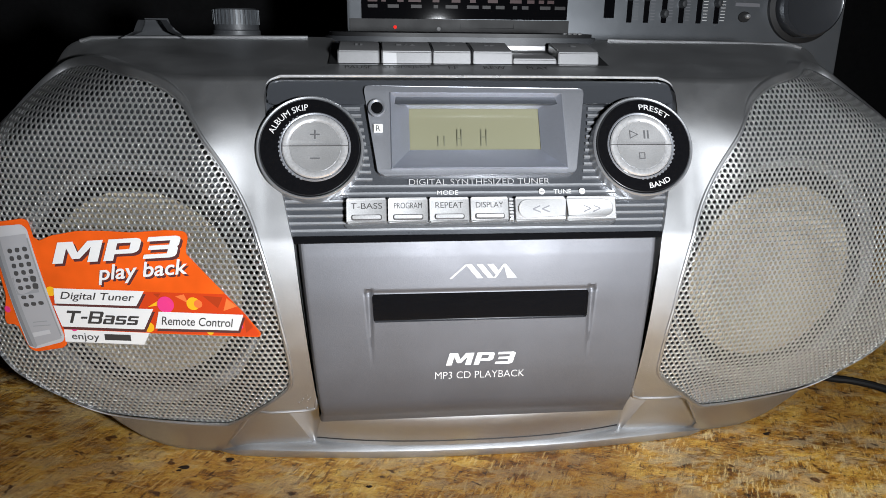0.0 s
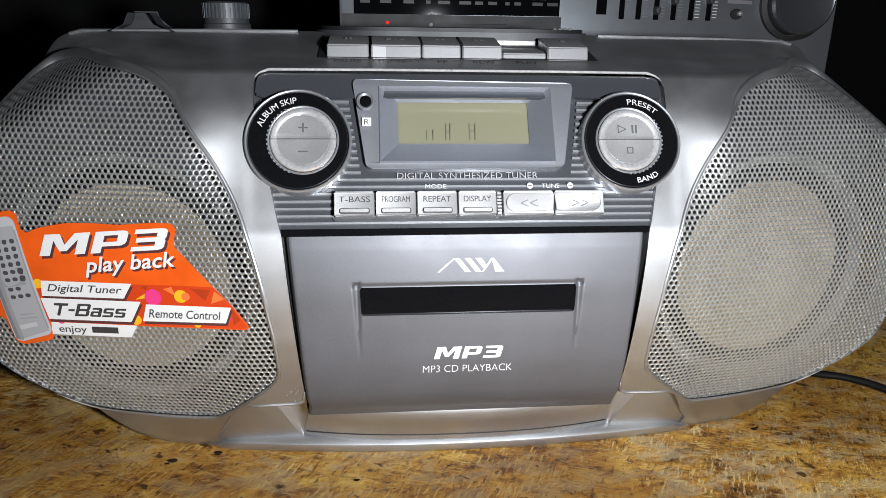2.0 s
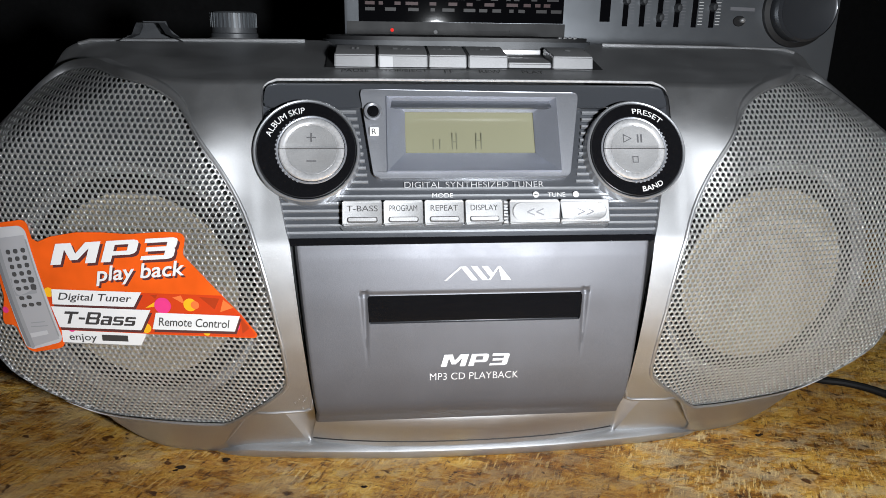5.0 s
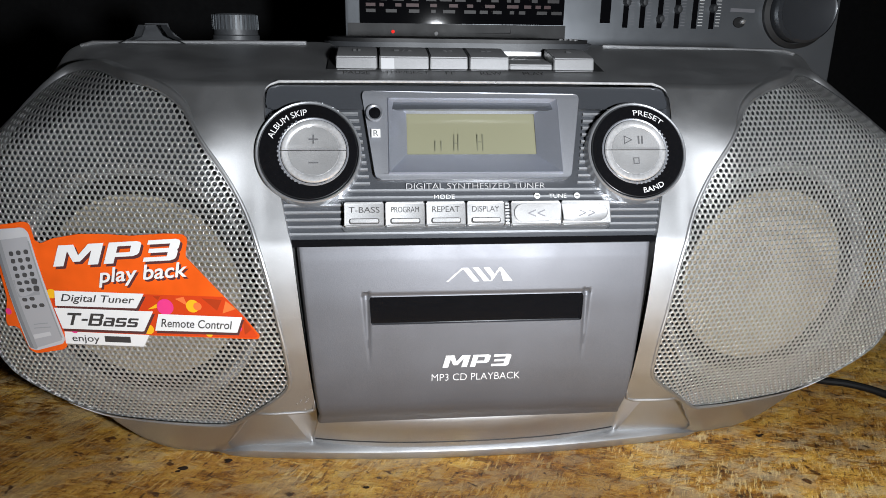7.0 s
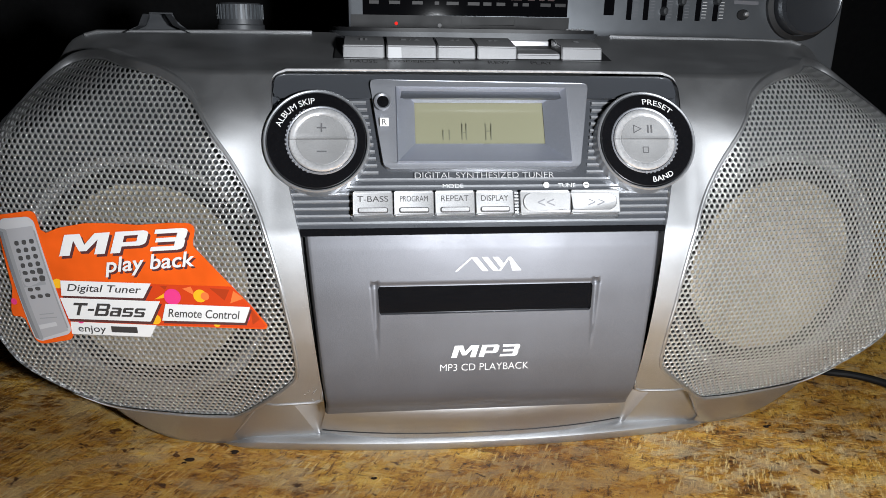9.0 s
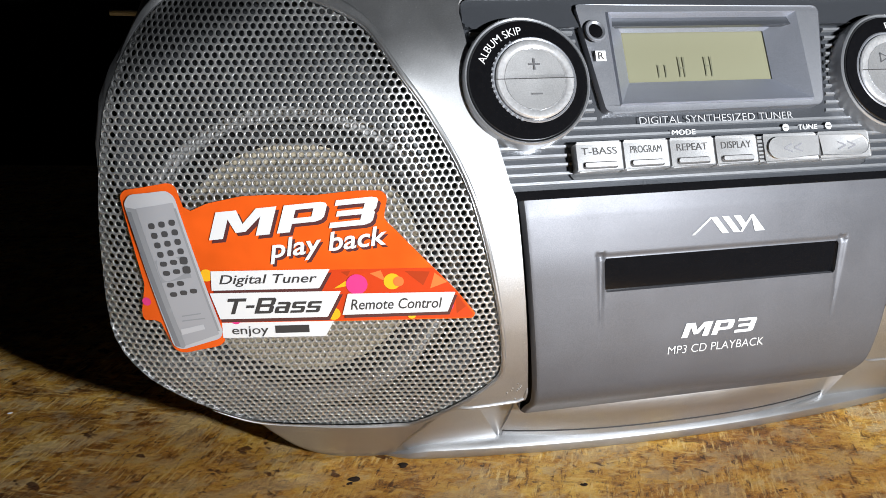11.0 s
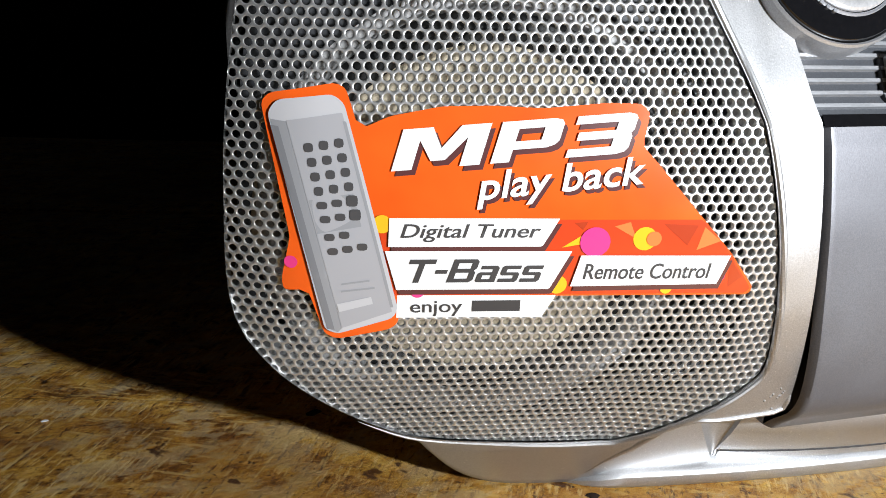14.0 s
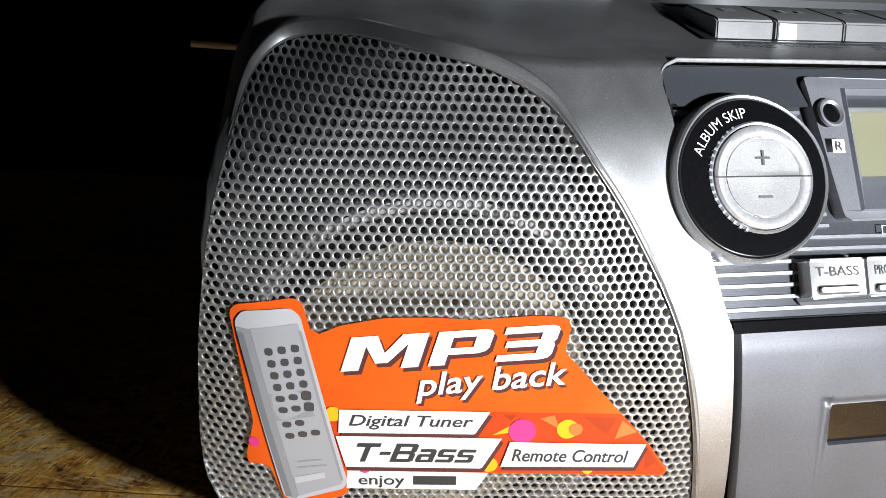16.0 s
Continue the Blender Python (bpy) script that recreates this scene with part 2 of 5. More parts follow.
def patch(poly, step, f, holes=()):
    """A fine sheet inside a polygon, laid out by f(u, v)."""
    a = np.array(poly, float)
    lo, hi = a.min(0), a.max(0)
    nu, nv = (np.ceil((hi - lo) / step).astype(int) + 1)
    us, vs = np.linspace(lo[0], hi[0], nu), np.linspace(lo[1], hi[1], nv)
    pts = np.stack(np.meshgrid(us, vs, indexing="ij"), -1).reshape(-1, 2)
    inside, near = query(poly, pts)
    moved = np.where(inside[:, None], pts, near)
    keep = inside.copy()
    for hole in holes:
        in_hole, near = query(hole, pts)
        moved = np.where(in_hole[:, None], near, moved)
        keep &= ~in_hole
    faces = []
    for i in range(nu - 1):
        for j in range(nv - 1):
            q = (i * nv + j, (i + 1) * nv + j, (i + 1) * nv + j + 1, i * nv + j + 1)
            if any(keep[k] for k in q):
                faces.append(q)
    bm = bmesh.new()
    used = sorted({k for q in faces for k in q})
    bv = {k: bm.verts.new(f(*moved[k])) for k in used}
    for q in faces:
        bm.faces.new([bv[k] for k in q])
    bmesh.ops.dissolve_degenerate(bm, dist=1e-6, edges=bm.edges)
    return bm


def wall_strip(poly, f, back):
    """A strip that runs from a closed line on a surface to the same line set back."""
    n = len(poly)
    bm = bmesh.new()
    a = [bm.verts.new(f(*p)) for p in poly]
    b = [bm.verts.new(Vector(f(*p)) + Vector(back)) for p in poly]
    for i in range(n):
        bm.faces.new((a[i], a[(i + 1) % n], b[(i + 1) % n], b[i]))
    return bm


def rounded(poly, r, n=5):
    """A polygon with its corners rounded."""
    out = []
    m = len(poly)
    for i in range(m):
        p, a, b = Vector(poly[i]), Vector(poly[i - 1]), Vector(poly[(i + 1) % m])
        da, db = (a - p), (b - p)
        k = min(r, da.length * 0.45, db.length * 0.45)
        s, e = p + da.normalized() * k, p + db.normalized() * k
        for j in range(n + 1):
            t = j / n
            out.append(tuple((1 - t) ** 2 * s + 2 * t * (1 - t) * p + t * t * e))
    return out


def curved(poly, n=6):
    """A closed line through the points, smoothed."""
    out = []
    m = len(poly)
    for i in range(m):
        p0, p1, p2, p3 = (Vector(poly[(i + k) % m]) for k in (-1, 0, 1, 2))
        for j in range(n):
            t = j / n
            out.append(tuple(0.5 * (2 * p1 + (p2 - p0) * t + (2 * p0 - 5 * p1 + 4 * p2 - p3) * t * t + (3 * p1 - p0 - 3 * p2 + p3) * t ** 3)))
    return out


def solid(poly, h0, h1, f, bevel=0.0, holes=()):
    """A plate of a polygon's shape between two heights, by f(u, v, h)."""
    from mathutils.geometry import tessellate_polygon
    loops = [[Vector((*p, 0)) for p in poly]] + [[Vector((*p, 0)) for p in hole] for hole in holes]
    tris = tessellate_polygon(loops)
    flat = [p for loop in loops for p in loop]
    bm = bmesh.new()
    top = [bm.verts.new((p.x, p.y, h1)) for p in flat]
    low = [bm.verts.new((p.x, p.y, h0)) for p in flat]
    for t in tris:
        bm.faces.new([top[i] for i in t])
    k = 0
    if h0 == h1:
        bmesh.ops.delete(bm, geom=low, context="VERTS")
        return placed(bm, f)
    for loop in loops:
        n = len(loop)
        for i in range(n):
            a, b = k + i, k + (i + 1) % n
            bm.faces.new((top[a], top[b], low[b], low[a]))
        k += n
    if bevel:
        edges = [e for e in bm.edges if all(abs(v.co.z - h1) < 1e-9 for v in e.verts) and any(abs(f2.normal.z) < 0.5 for f2 in e.link_faces)]
        bm.normal_update()
        edges = [e for e in bm.edges if all(abs(v.co.z - h1) < 1e-9 for v in e.verts) and any(abs(f2.normal.z) < 0.5 for f2 in e.link_faces)]
        bmesh.ops.bevel(bm, geom=edges, offset=bevel, segments=2, affect="EDGES", profile=0.6)
    return placed(bm, f)


def tube(points, r, n=10, taper=0):
    """A rod along points, its ends drawn out thin over some of them."""
    vs, fs = [], []
    m = len(points)
    thick = r
    for i, p in enumerate(points):
        d = (Vector(points[min(i + 1, m - 1)]) - Vector(points[max(i - 1, 0)])).normalized()
        u = d.cross(Vector((0, 0, 1)))
        u = u.normalized() if u.length > 1e-4 else Vector((1, 0, 0))
        w = d.cross(u)
        if taper:
            r = thick * max(0.06, min(1.0, i / taper, (m - 1 - i) / taper) ** 0.6)
        for k in range(n):
            a = 2 * math.pi * k / n
            vs.append(Vector(p) + r * (math.cos(a) * u + math.sin(a) * w))
    for i in range(m - 1):
        for k in range(n):
            fs.append((i * n + k, i * n + (k + 1) % n, (i + 1) * n + (k + 1) % n, (i + 1) * n + k))
    fs.append(tuple(range(n)))
    fs.append(tuple(range((m - 1) * n, m * n)))
    return vs, fs


def lettering(text, u0, u1, v0, v1, f, mat, parent, lean=0.0, bold=0.0, name="lettering", label=""):
    """Words fitted into a box on a surface, by f(u, v)."""
    cu = bpy.data.curves.new(name, "FONT")
    cu.body, cu.shear, cu.offset, cu.resolution_u = text, lean, bold, 4
    ob = new("draft", cu)
    dg = bpy.context.evaluated_depsgraph_get()
    me = bpy.data.meshes.new_from_object(ob.evaluated_get(dg))
    bpy.data.objects.remove(ob)
    bpy.data.curves.remove(cu)
    co = np.array([v.co[:2] for v in me.vertices])
    lo, hi = co.min(0), co.max(0)
    for v, (a, b) in zip(me.vertices, co):
        v.co = f(u0 + (a - lo[0]) / (hi[0] - lo[0]) * (u1 - u0), v0 + (b - lo[1]) / (hi[1] - lo[1]) * (v1 - v0))
    me.name = name
    me.materials.clear()
    me.materials.append(mat)
    out = new(name, me)
    out.parent = parent
    if label:
        out["label"] = label
    return out


def bar(poly, f, mat, parent, name="print_bar", step=0.0015):
    wide = max(max(p[k] for p in poly) - min(p[k] for p in poly) for k in (0, 1))
    if wide < 0.012 or step > 0.003:
        return part(name, solid(poly, 0, 0, lambda u, v, h: f(u, v)), mat, parent, smooth=False)
    return part(name, patch(poly, step, f), mat, parent)


# ---- setting: a dark room and an old bench ----
def room():
    for name, box in (("wall_back", (-1.5, 1.5, 1.2, 1.3, -0.75, 1.65)), ("wall_front", (-1.5, 1.5, -1.5, -1.4, -0.75, 1.65)), ("wall_left", (-1.6, -1.5, -1.5, 1.3, -0.75, 1.65)),
                      ("wall_right", (1.5, 1.6, -1.5, 1.3, -0.75, 1.65)), ("floor", (-1.6, 1.6, -1.5, 1.3, -0.85, -0.75)), ("ceiling", (-1.6, 1.6, -1.5, 1.3, 1.65, 1.75))):
        tagged(part(name, block(*box), WALL, smooth=False), "unlit plain painted surface of a dark room", name.split("_")[0], kind="structure")


def bench():
    ob = empty("wooden_bench", "old worn yellow-brown wooden bench top with flaking varnish", "table")
    ob.matrix_world = pose(-0.206, 0.092, -0.03, 0, 0, -12.5)
    for a, b, dip in ((-0.55, -0.25, 0), (-0.249, -0.0004, 0), (0.0004, 0.22, 0.0006), (0.221, 0.45, 0)):
        part("plank", block(-0.7, 1.0, a, b, -0.002, 0.03 - dip, 0.0007, 2), WOOD, ob, smooth=False)
    for x in (-0.6, 0.9):
        for y in (-0.45, 0.38):
            part("leg", block(x - 0.03, x + 0.03, y - 0.03, y + 0.03, -0.72, -0.003, 0.003), WOOD, ob, smooth=False)
    return ob


room()
bench()


def crumb(x, y, r, seed, mat, label):
    rnd = random.Random(seed)
    bm = lathe([(r, 0.0), (r * 0.8, r * 0.3), (r * 0.3, r * 0.42), (1e-5, r * 0.4)], 12)
    k = [rnd.uniform(0.6, 1.3) for _ in range(12)]
    for v in bm.verts:
        a = int((math.atan2(v.co.y, v.co.x) / (2 * math.pi) * 12) % 12)
        v.co = Vector((v.co.x * k[a] + x, v.co.y * k[a] * 0.7 + y, v.co.z * 0.5))
    tagged(part("dirt_crumb", bm, mat), label, "dirt", "crumbs on the bench")


for i, (x, y, r) in enumerate(((-0.131, 0.0172, 0.0022), (-0.1325, 0.0150, 0.0012), (-0.0478, -0.0035, 0.0013), (0.1478, 0.0234, 0.0018), (0.1500, 0.0245, 0.0013), (-0.1115, 0.0215, 0.0021), (-0.187, 0.0805, 0.0026), (-0.2645, 0.0442, 0.0012), (0.158, 0.048, 0.0012))):
    crumb(x, y, r, i, DIRT, "small black crumb of dirt stuck on the wooden bench")
crumb(-0.2726, 0.0922, 0.0010, 20, WHITE_INK, "tiny pale crumb lying on the wooden bench")


# ---- the boombox: shapes of its front ----
def smooth_step(a, b, x):
    t = min(1.0, max(0.0, (x - a) / (b - a)))
    return t * t * (3 - 2 * t)


def bent(m, k=0.008):
    """Nothing below zero, m above it, with a soft bend between."""
    return 0.0 if m < -k else m if m > k else (m + k) ** 2 / (4 * k)


def front(x, z):
    """Depth of the boombox's front at a place of its width and height."""
    a = abs(x)
    mid = 3.0 * (z - 0.072) ** 2 if z < 0.109 else 0.0041 + 0.49 * (z - 0.109) + 0.50 * bent(z - 0.1575)
    low = max(z, 0.0212)
    pod = 2.4 * (low - 0.072) ** 2 + 0.40 * bent(z - 0.150) + 0.30 * max(0.050 - low, 0)
    pod += 2.5 * bent((a - 0.197) * 0.47 + (z - 0.146) * 0.88)
    w = smooth_step(0.084, 0.115, a)
    return (1 - w) * mid + w * pod + 0.15 * max(a - 0.09, 0) + 12.0 * max(a - 0.185, 0) ** 2 + 0.5 * max(0.020 - z, 0)


def on_front(x, z, lift=0.0):
    return (x, front(x, z) - lift, z)


PANEL_Y, PANEL_Z = 0.0043, 0.109
UP, OUT = Vector((0, 0.4407, 0.8977)), Vector((0, -0.8977, 0.4407))


def on_panel(u, s, h=0.0):
    """A place on the slanting control panel: across, up along it, and out of it."""
    return Vector((u, PANEL_Y + 0.45 * bent(s - 0.054), PANEL_Z)) + UP * s + OUT * h


GRILLE = curved([(0.1160, 0.1560), (0.1218, 0.1622), (0.134, 0.1680), (0.148, 0.1708), (0.163, 0.1730), (0.1772, 0.1718), (0.186, 0.1684), (0.1925, 0.1615), (0.1965, 0.150), (0.2015, 0.131), (0.205, 0.109),
                 (0.2066, 0.0885), (0.207, 0.071), (0.2044, 0.060), (0.1973, 0.051), (0.1864, 0.0407), (0.1748, 0.0318), (0.161, 0.0248), (0.1375, 0.0216), (0.1145, 0.0212), (0.1070, 0.0234), (0.094, 0.0350), (0.0825, 0.0446),
                 (0.0797, 0.0500), (0.0802, 0.060), (0.0815, 0.070), (0.0855, 0.092), (0.0918, 0.115), (0.1015, 0.134), (0.1110, 0.148)], 4)
HALF = [(0.0816, 0.1703), (0.0855, 0.1690), (0.0876, 0.1660), (0.0860, 0.1500), (0.0803, 0.1289), (0.0768, 0.1136), (0.0753, 0.1090), (0.0690, 0.0400), (0.0697, 0.0350), (0.0725, 0.0338), (0.0930, 0.0330), (0.0985, 0.0300), (0.1135, 0.0045)]
CENTRE = [(-x, z) for x, z in HALF][::-1] + HALF
CENTRE = [tuple(p) for p in CENTRE]


def mirrored(poly, side):
    return [(side * x, z) for x, z in (poly if side > 0 else poly[::-1])]


def eased(xs, ys, reach=0.006):
    """A table of heights with its corners rounded off."""
    fx = np.linspace(xs[0], xs[-1], 400)
    fy = np.array([np.mean(np.interp(np.abs(x + np.linspace(-reach, reach, 21)), xs, ys)) for x in fx])
    blend = np.clip((xs[-1] - fx) / reach, 0, 1)
    return fx, blend * fy + (1 - blend) * np.interp(fx, xs, ys)


TOP_FRONT = eased([0, 0.115, 0.135, 0.160, 0.178, 0.188, 0.195, 0.200, 0.2035], [0.1703, 0.1703, 0.1718, 0.1764, 0.1768, 0.1732, 0.1655, 0.150, 0.130])
TOP_BACK = eased([0, 0.168, 0.180, 0.190, 0.196, 0.200, 0.2035], [0.1855, 0.1845, 0.1840, 0.1815, 0.1750, 0.166, 0.150])
LOW = eased([0, 0.115, 0.130, 0.138, 0.144, 0.150, 0.155, 0.160, 0.165, 0.175, 0.186, 0.197, 0.2035], [0.0005, 0.0005, 0.0005, 0.0015, 0.004, 0.008, 0.0135, 0.0205, 0.027, 0.036, 0.044, 0.055, 0.070], 0.004)


def top_at(x, y):
    """Height of the boombox's top."""
    a = abs(x)
    z0, z1 = np.interp(a, *TOP_FRONT), np.interp(a, *TOP_BACK)
    y0 = front(x, z0)
    t = min(1.0, max(0.0, (y - y0) / (0.105 - y0)))
    return z0 + (z1 - z0) * (0.75 * t + 0.25 * t * t)


def boombox_body(parent):
    xs = np.linspace(-0.2035, 0.2035, 215)
    rows, tops = 96, 16
    vs, meta = [], []
    per = rows + tops + 8
    for x in xs:
        a = abs(x)
        zb, zt = np.interp(a, *LOW), np.interp(a, *TOP_FRONT)
        for i in range(rows):
            meta.append((x, zb + (zt - zb) * i / (rows - 1)))
            vs.append(None)
        y0 = front(x, zt)
        for i in range(1, tops + 1):
            y = y0 + (0.105 - y0) * i / tops
            vs.append((x, y, top_at(x, y)))
            meta.append(None)
        zm = np.interp(a, *TOP_BACK)
        for y, z in ((0.140, zm), (0.175, zm - 0.003), (0.197, zm - 0.012), (0.205, zm - 0.030), (0.205, zb + 0.03), (0.198, zb + 0.008), (0.185, zb), (0.100, zb)):
            vs.append((x, y, z))
            meta.append(None)
    idx = [i for i, m in enumerate(meta) if m]
    pts = np.array([meta[i] for i in idx])
    hole = np.zeros(len(idx), bool)
    moved = pts.copy()
    for poly in (CENTRE, mirrored(GRILLE, 1), mirrored(GRILLE, -1)):
        inside, near = query(poly, pts)
        hole |= inside
        moved = np.where(inside[:, None], near, moved)
    is_hole = np.zeros(len(vs), bool)
    for i, h, (x, z) in zip(idx, hole, moved):
        vs[i] = (x, front(x, z), z)
        is_hole[i] = h
    fs = []
    n = len(xs)
    for s in range(n - 1):
        for r in range(per):
            q = (s * per + r, (s + 1) * per + r, (s + 1) * per + (r + 1) % per, s * per + (r + 1) % per)
            if r < rows - 1 and all(is_hole[k] for k in q):
                continue
            fs.append(q)
    fs.append(tuple(range(rows, per)))
    fs.append(tuple(range((n - 1) * per + rows, n * per)))
    bm = bmesh.new()
    bv = [bm.verts.new(v) for v in vs]
    for f in fs:
        bm.faces.new([bv[k] for k in f])
    loose = [v for v in bm.verts if not v.link_faces]
    bmesh.ops.delete(bm, geom=loose, context="VERTS")
    bmesh.ops.dissolve_degenerate(bm, dist=1e-6, edges=bm.edges)
    body = part("body", bm, SILVER, parent, crease=80)
    part("opening_lip", wall_strip(CENTRE, on_front, (0, 0.014, 0)), SILVER, body)
    for side in (-1, 1):
        line = [Vector(p) for p in HALF[7:]]
        fine = [line[i].lerp(line[i + 1], j / 8) for i in range(len(line) - 1) for j in range(8)] + [line[-1]]
        part("opening_rim", tube([Vector(on_front(side * x, z, -0.0003)) for x, z in fine], 0.0008, 10, 4), SILVER, body, "rounded rim of the recess beside the chin")
    return body


def grille(parent, side):
    """A perforated metal sheet with round holes in staggered rows, pressed to the pod's shape."""
    poly = mirrored(GRILLE, side)
    pitch, rise = 0.00240, 0.00208
    cells = []
    for j in range(76):
        for i in range(56):
            cells.append((side * (0.078 + (i + 0.5 * (j % 2)) * pitch), 0.022 + j * rise))
    inside, near = query(poly, cells)
    away = np.hypot(*(np.array(cells) - near).T)
    cells = [c for c, k, d in zip(cells, inside, away) if k or d < 0.0007]
    N = 12
    hexa = []
    for k in range(N):
        a = math.pi / 2 + 2 * math.pi * k / N
        r = pitch / math.sqrt(3) if k % 2 == 0 else pitch / 2
        hexa.append((r * math.cos(a), r * math.sin(a)))
    ring = [(math.cos(math.pi / 2 + 2 * math.pi * k / N), math.sin(math.pi / 2 + 2 * math.pi * k / N)) for k in range(N)]
    flat, depth = [], []
    for cx, cz in cells:
        for rs, d in ((None, 0.0), (0.00107, 0.0), (0.00099, 0.00005), (0.00091, 0.00018), (0.00086, 0.0009)):
            for k in range(N):
                ox, oz = hexa[k] if rs is None else (rs * ring[k][0], rs * ring[k][1])
                flat.append((cx + ox, cz + oz))
                depth.append(d)
    flat = np.array(flat)
    ok, near = query(poly, flat)
    flat = np.where(ok[:, None], flat, near)
    vs = [(x, front(x, z) + 0.0010 + d, z) for (x, z), d in zip(flat, depth)]
    fs = []
    for c in range(len(cells)):
        b = c * 5 * N
        for lay in range(4):
            for k in range(N):
                k2 = (k + 1) % N
                q = (b + lay * N + k, b + lay * N + k2, b + (lay + 1) * N + k2, b + (lay + 1) * N + k)
                fs.append(q)
    ob = part("speaker_grille", (vs, fs), MESH, parent, "perforated silver metal speaker grille", crease=65)
    part("grille_skirt", wall_strip(poly, lambda x, z: on_front(x, z, -0.0012), (0, 0.012, 0)), SPEAKER_GREY, ob)
    a = next(i for i, p in enumerate(GRILLE) if p[1] < 0.034)
    line = GRILLE[a:] + GRILLE[:next(i for i, p in enumerate(GRILLE) if p[0] > 0.1935)]
    mid = Vector((0.145, 0.095))
    line = [Vector(p) + (Vector(p) - mid).normalized() * 0.0010 for p in line]
    part("grille_trim", tube([Vector(on_front(side * x, z, -0.0002)) for x, z in line], 0.0009, 10, 14), SILVER, parent, "rounded silver lip along the grille")
    return ob


def speaker(parent, side):
    """A deep-set loudspeaker: a cream cone with a domed cap, a dark surround and a grey pressed frame."""
    cx, cz, y0 = side * 0.1444, 0.0808, 0.036
    f = lambda a, b, h: (cx + a * side, y0 + h + 0.15 * a, cz + b)
    cone = part("speaker_cone", placed(lathe([(0.0125, 0.0105), (0.0145, 0.0098), (0.0200, 0.0074), (0.0260, 0.0048), (0.0320, 0.0024), (0.0380, 0.0006), (0.0428, 0.0)]), f), PAPER_CONE, parent, "cream paper loudspeaker cone")
    part("dust_cap", placed(lathe([(1e-5, 0.0040), (0.004, 0.0046), (0.008, 0.0066), (0.011, 0.0088), (0.0125, 0.0105)]), f), PAPER_CONE, cone)
    part("surround", placed(lathe([(0.0428, 0.0), (0.0440, -0.0012), (0.0465, -0.0026), (0.0490, -0.0016), (0.0505, 0.0010)]), f), RUBBER, cone)
    part("speaker_frame", placed(lathe([(0.0505, 0.0010), (0.0520, -0.0022), (0.0560, -0.0026), (0.0575, -0.0010), (0.0580, 0.0060)]), f), SPEAKER_GREY, cone)
    inner = [(side * (0.143 + (x - 0.143) * 0.96), 0.097 + (z - 0.097) * 0.96) for x, z in GRILLE]
    hole = [(cx + 0.057 * math.cos(k * math.pi / 24), cz + 0.056 * math.sin(k * math.pi / 24)) for k in range(48)]
    # Added dark sheet that keeps the lit body inside from showing through the holes.
    part("blackout_liner", patch(inner, 0.003, lambda x, z: on_front(x, z, -0.013), [hole]), DARK_GREY, parent, "dark liner added behind the grille to hide the lit inside")


def grille_rim(parent, side):
    """The flat flange that frames the upper end of a grille and tapers away down its sides."""
    m = len(GRILLE)
    a = next(i for i, p in enumerate(GRILLE) if p[0] > 0.1960 and p[1] < 0.152)
    b = next(i for i, p in enumerate(GRILLE) if i > m // 2 and p[1] > 0.146)
    idx = [i % m for i in range(b, m + a + 1)]
    bm = bmesh.new()
    rows = []
    for k, i in enumerate(idx):
        p, d = Vector(GRILLE[i]), Vector(GRILLE[(i + 1) % m]) - Vector(GRILLE[i - 1])
        out = Vector((-d.y, d.x)).normalized()
        wide = 0.0034 * min(1.0, 1.3 * math.sin(math.pi * k / (len(idx) - 1))) + 0.0002
        p = p + out * 0.0006
        q = p + out * wide
        y = front(p.x, p.y)
        rows.append([bm.verts.new((side * u, v, w)) for u, v, w in ((p.x, y + 0.0030, p.y), (p.x, y - 0.0004, p.y), (q.x - out.x * 0.0006, y - 0.0002, q.y - out.y * 0.0006), (q.x, y + 0.0006, q.y), (q.x, y + 0.0120, q.y))])
    for one, two in zip(rows, rows[1:]):
        for j in range(4):
            bm.faces.new((one[j], two[j], two[j + 1], one[j + 1]))
    part("grille_rim", bm, SILVER, parent, "flat silver flange round the grille's upper end", crease=50)


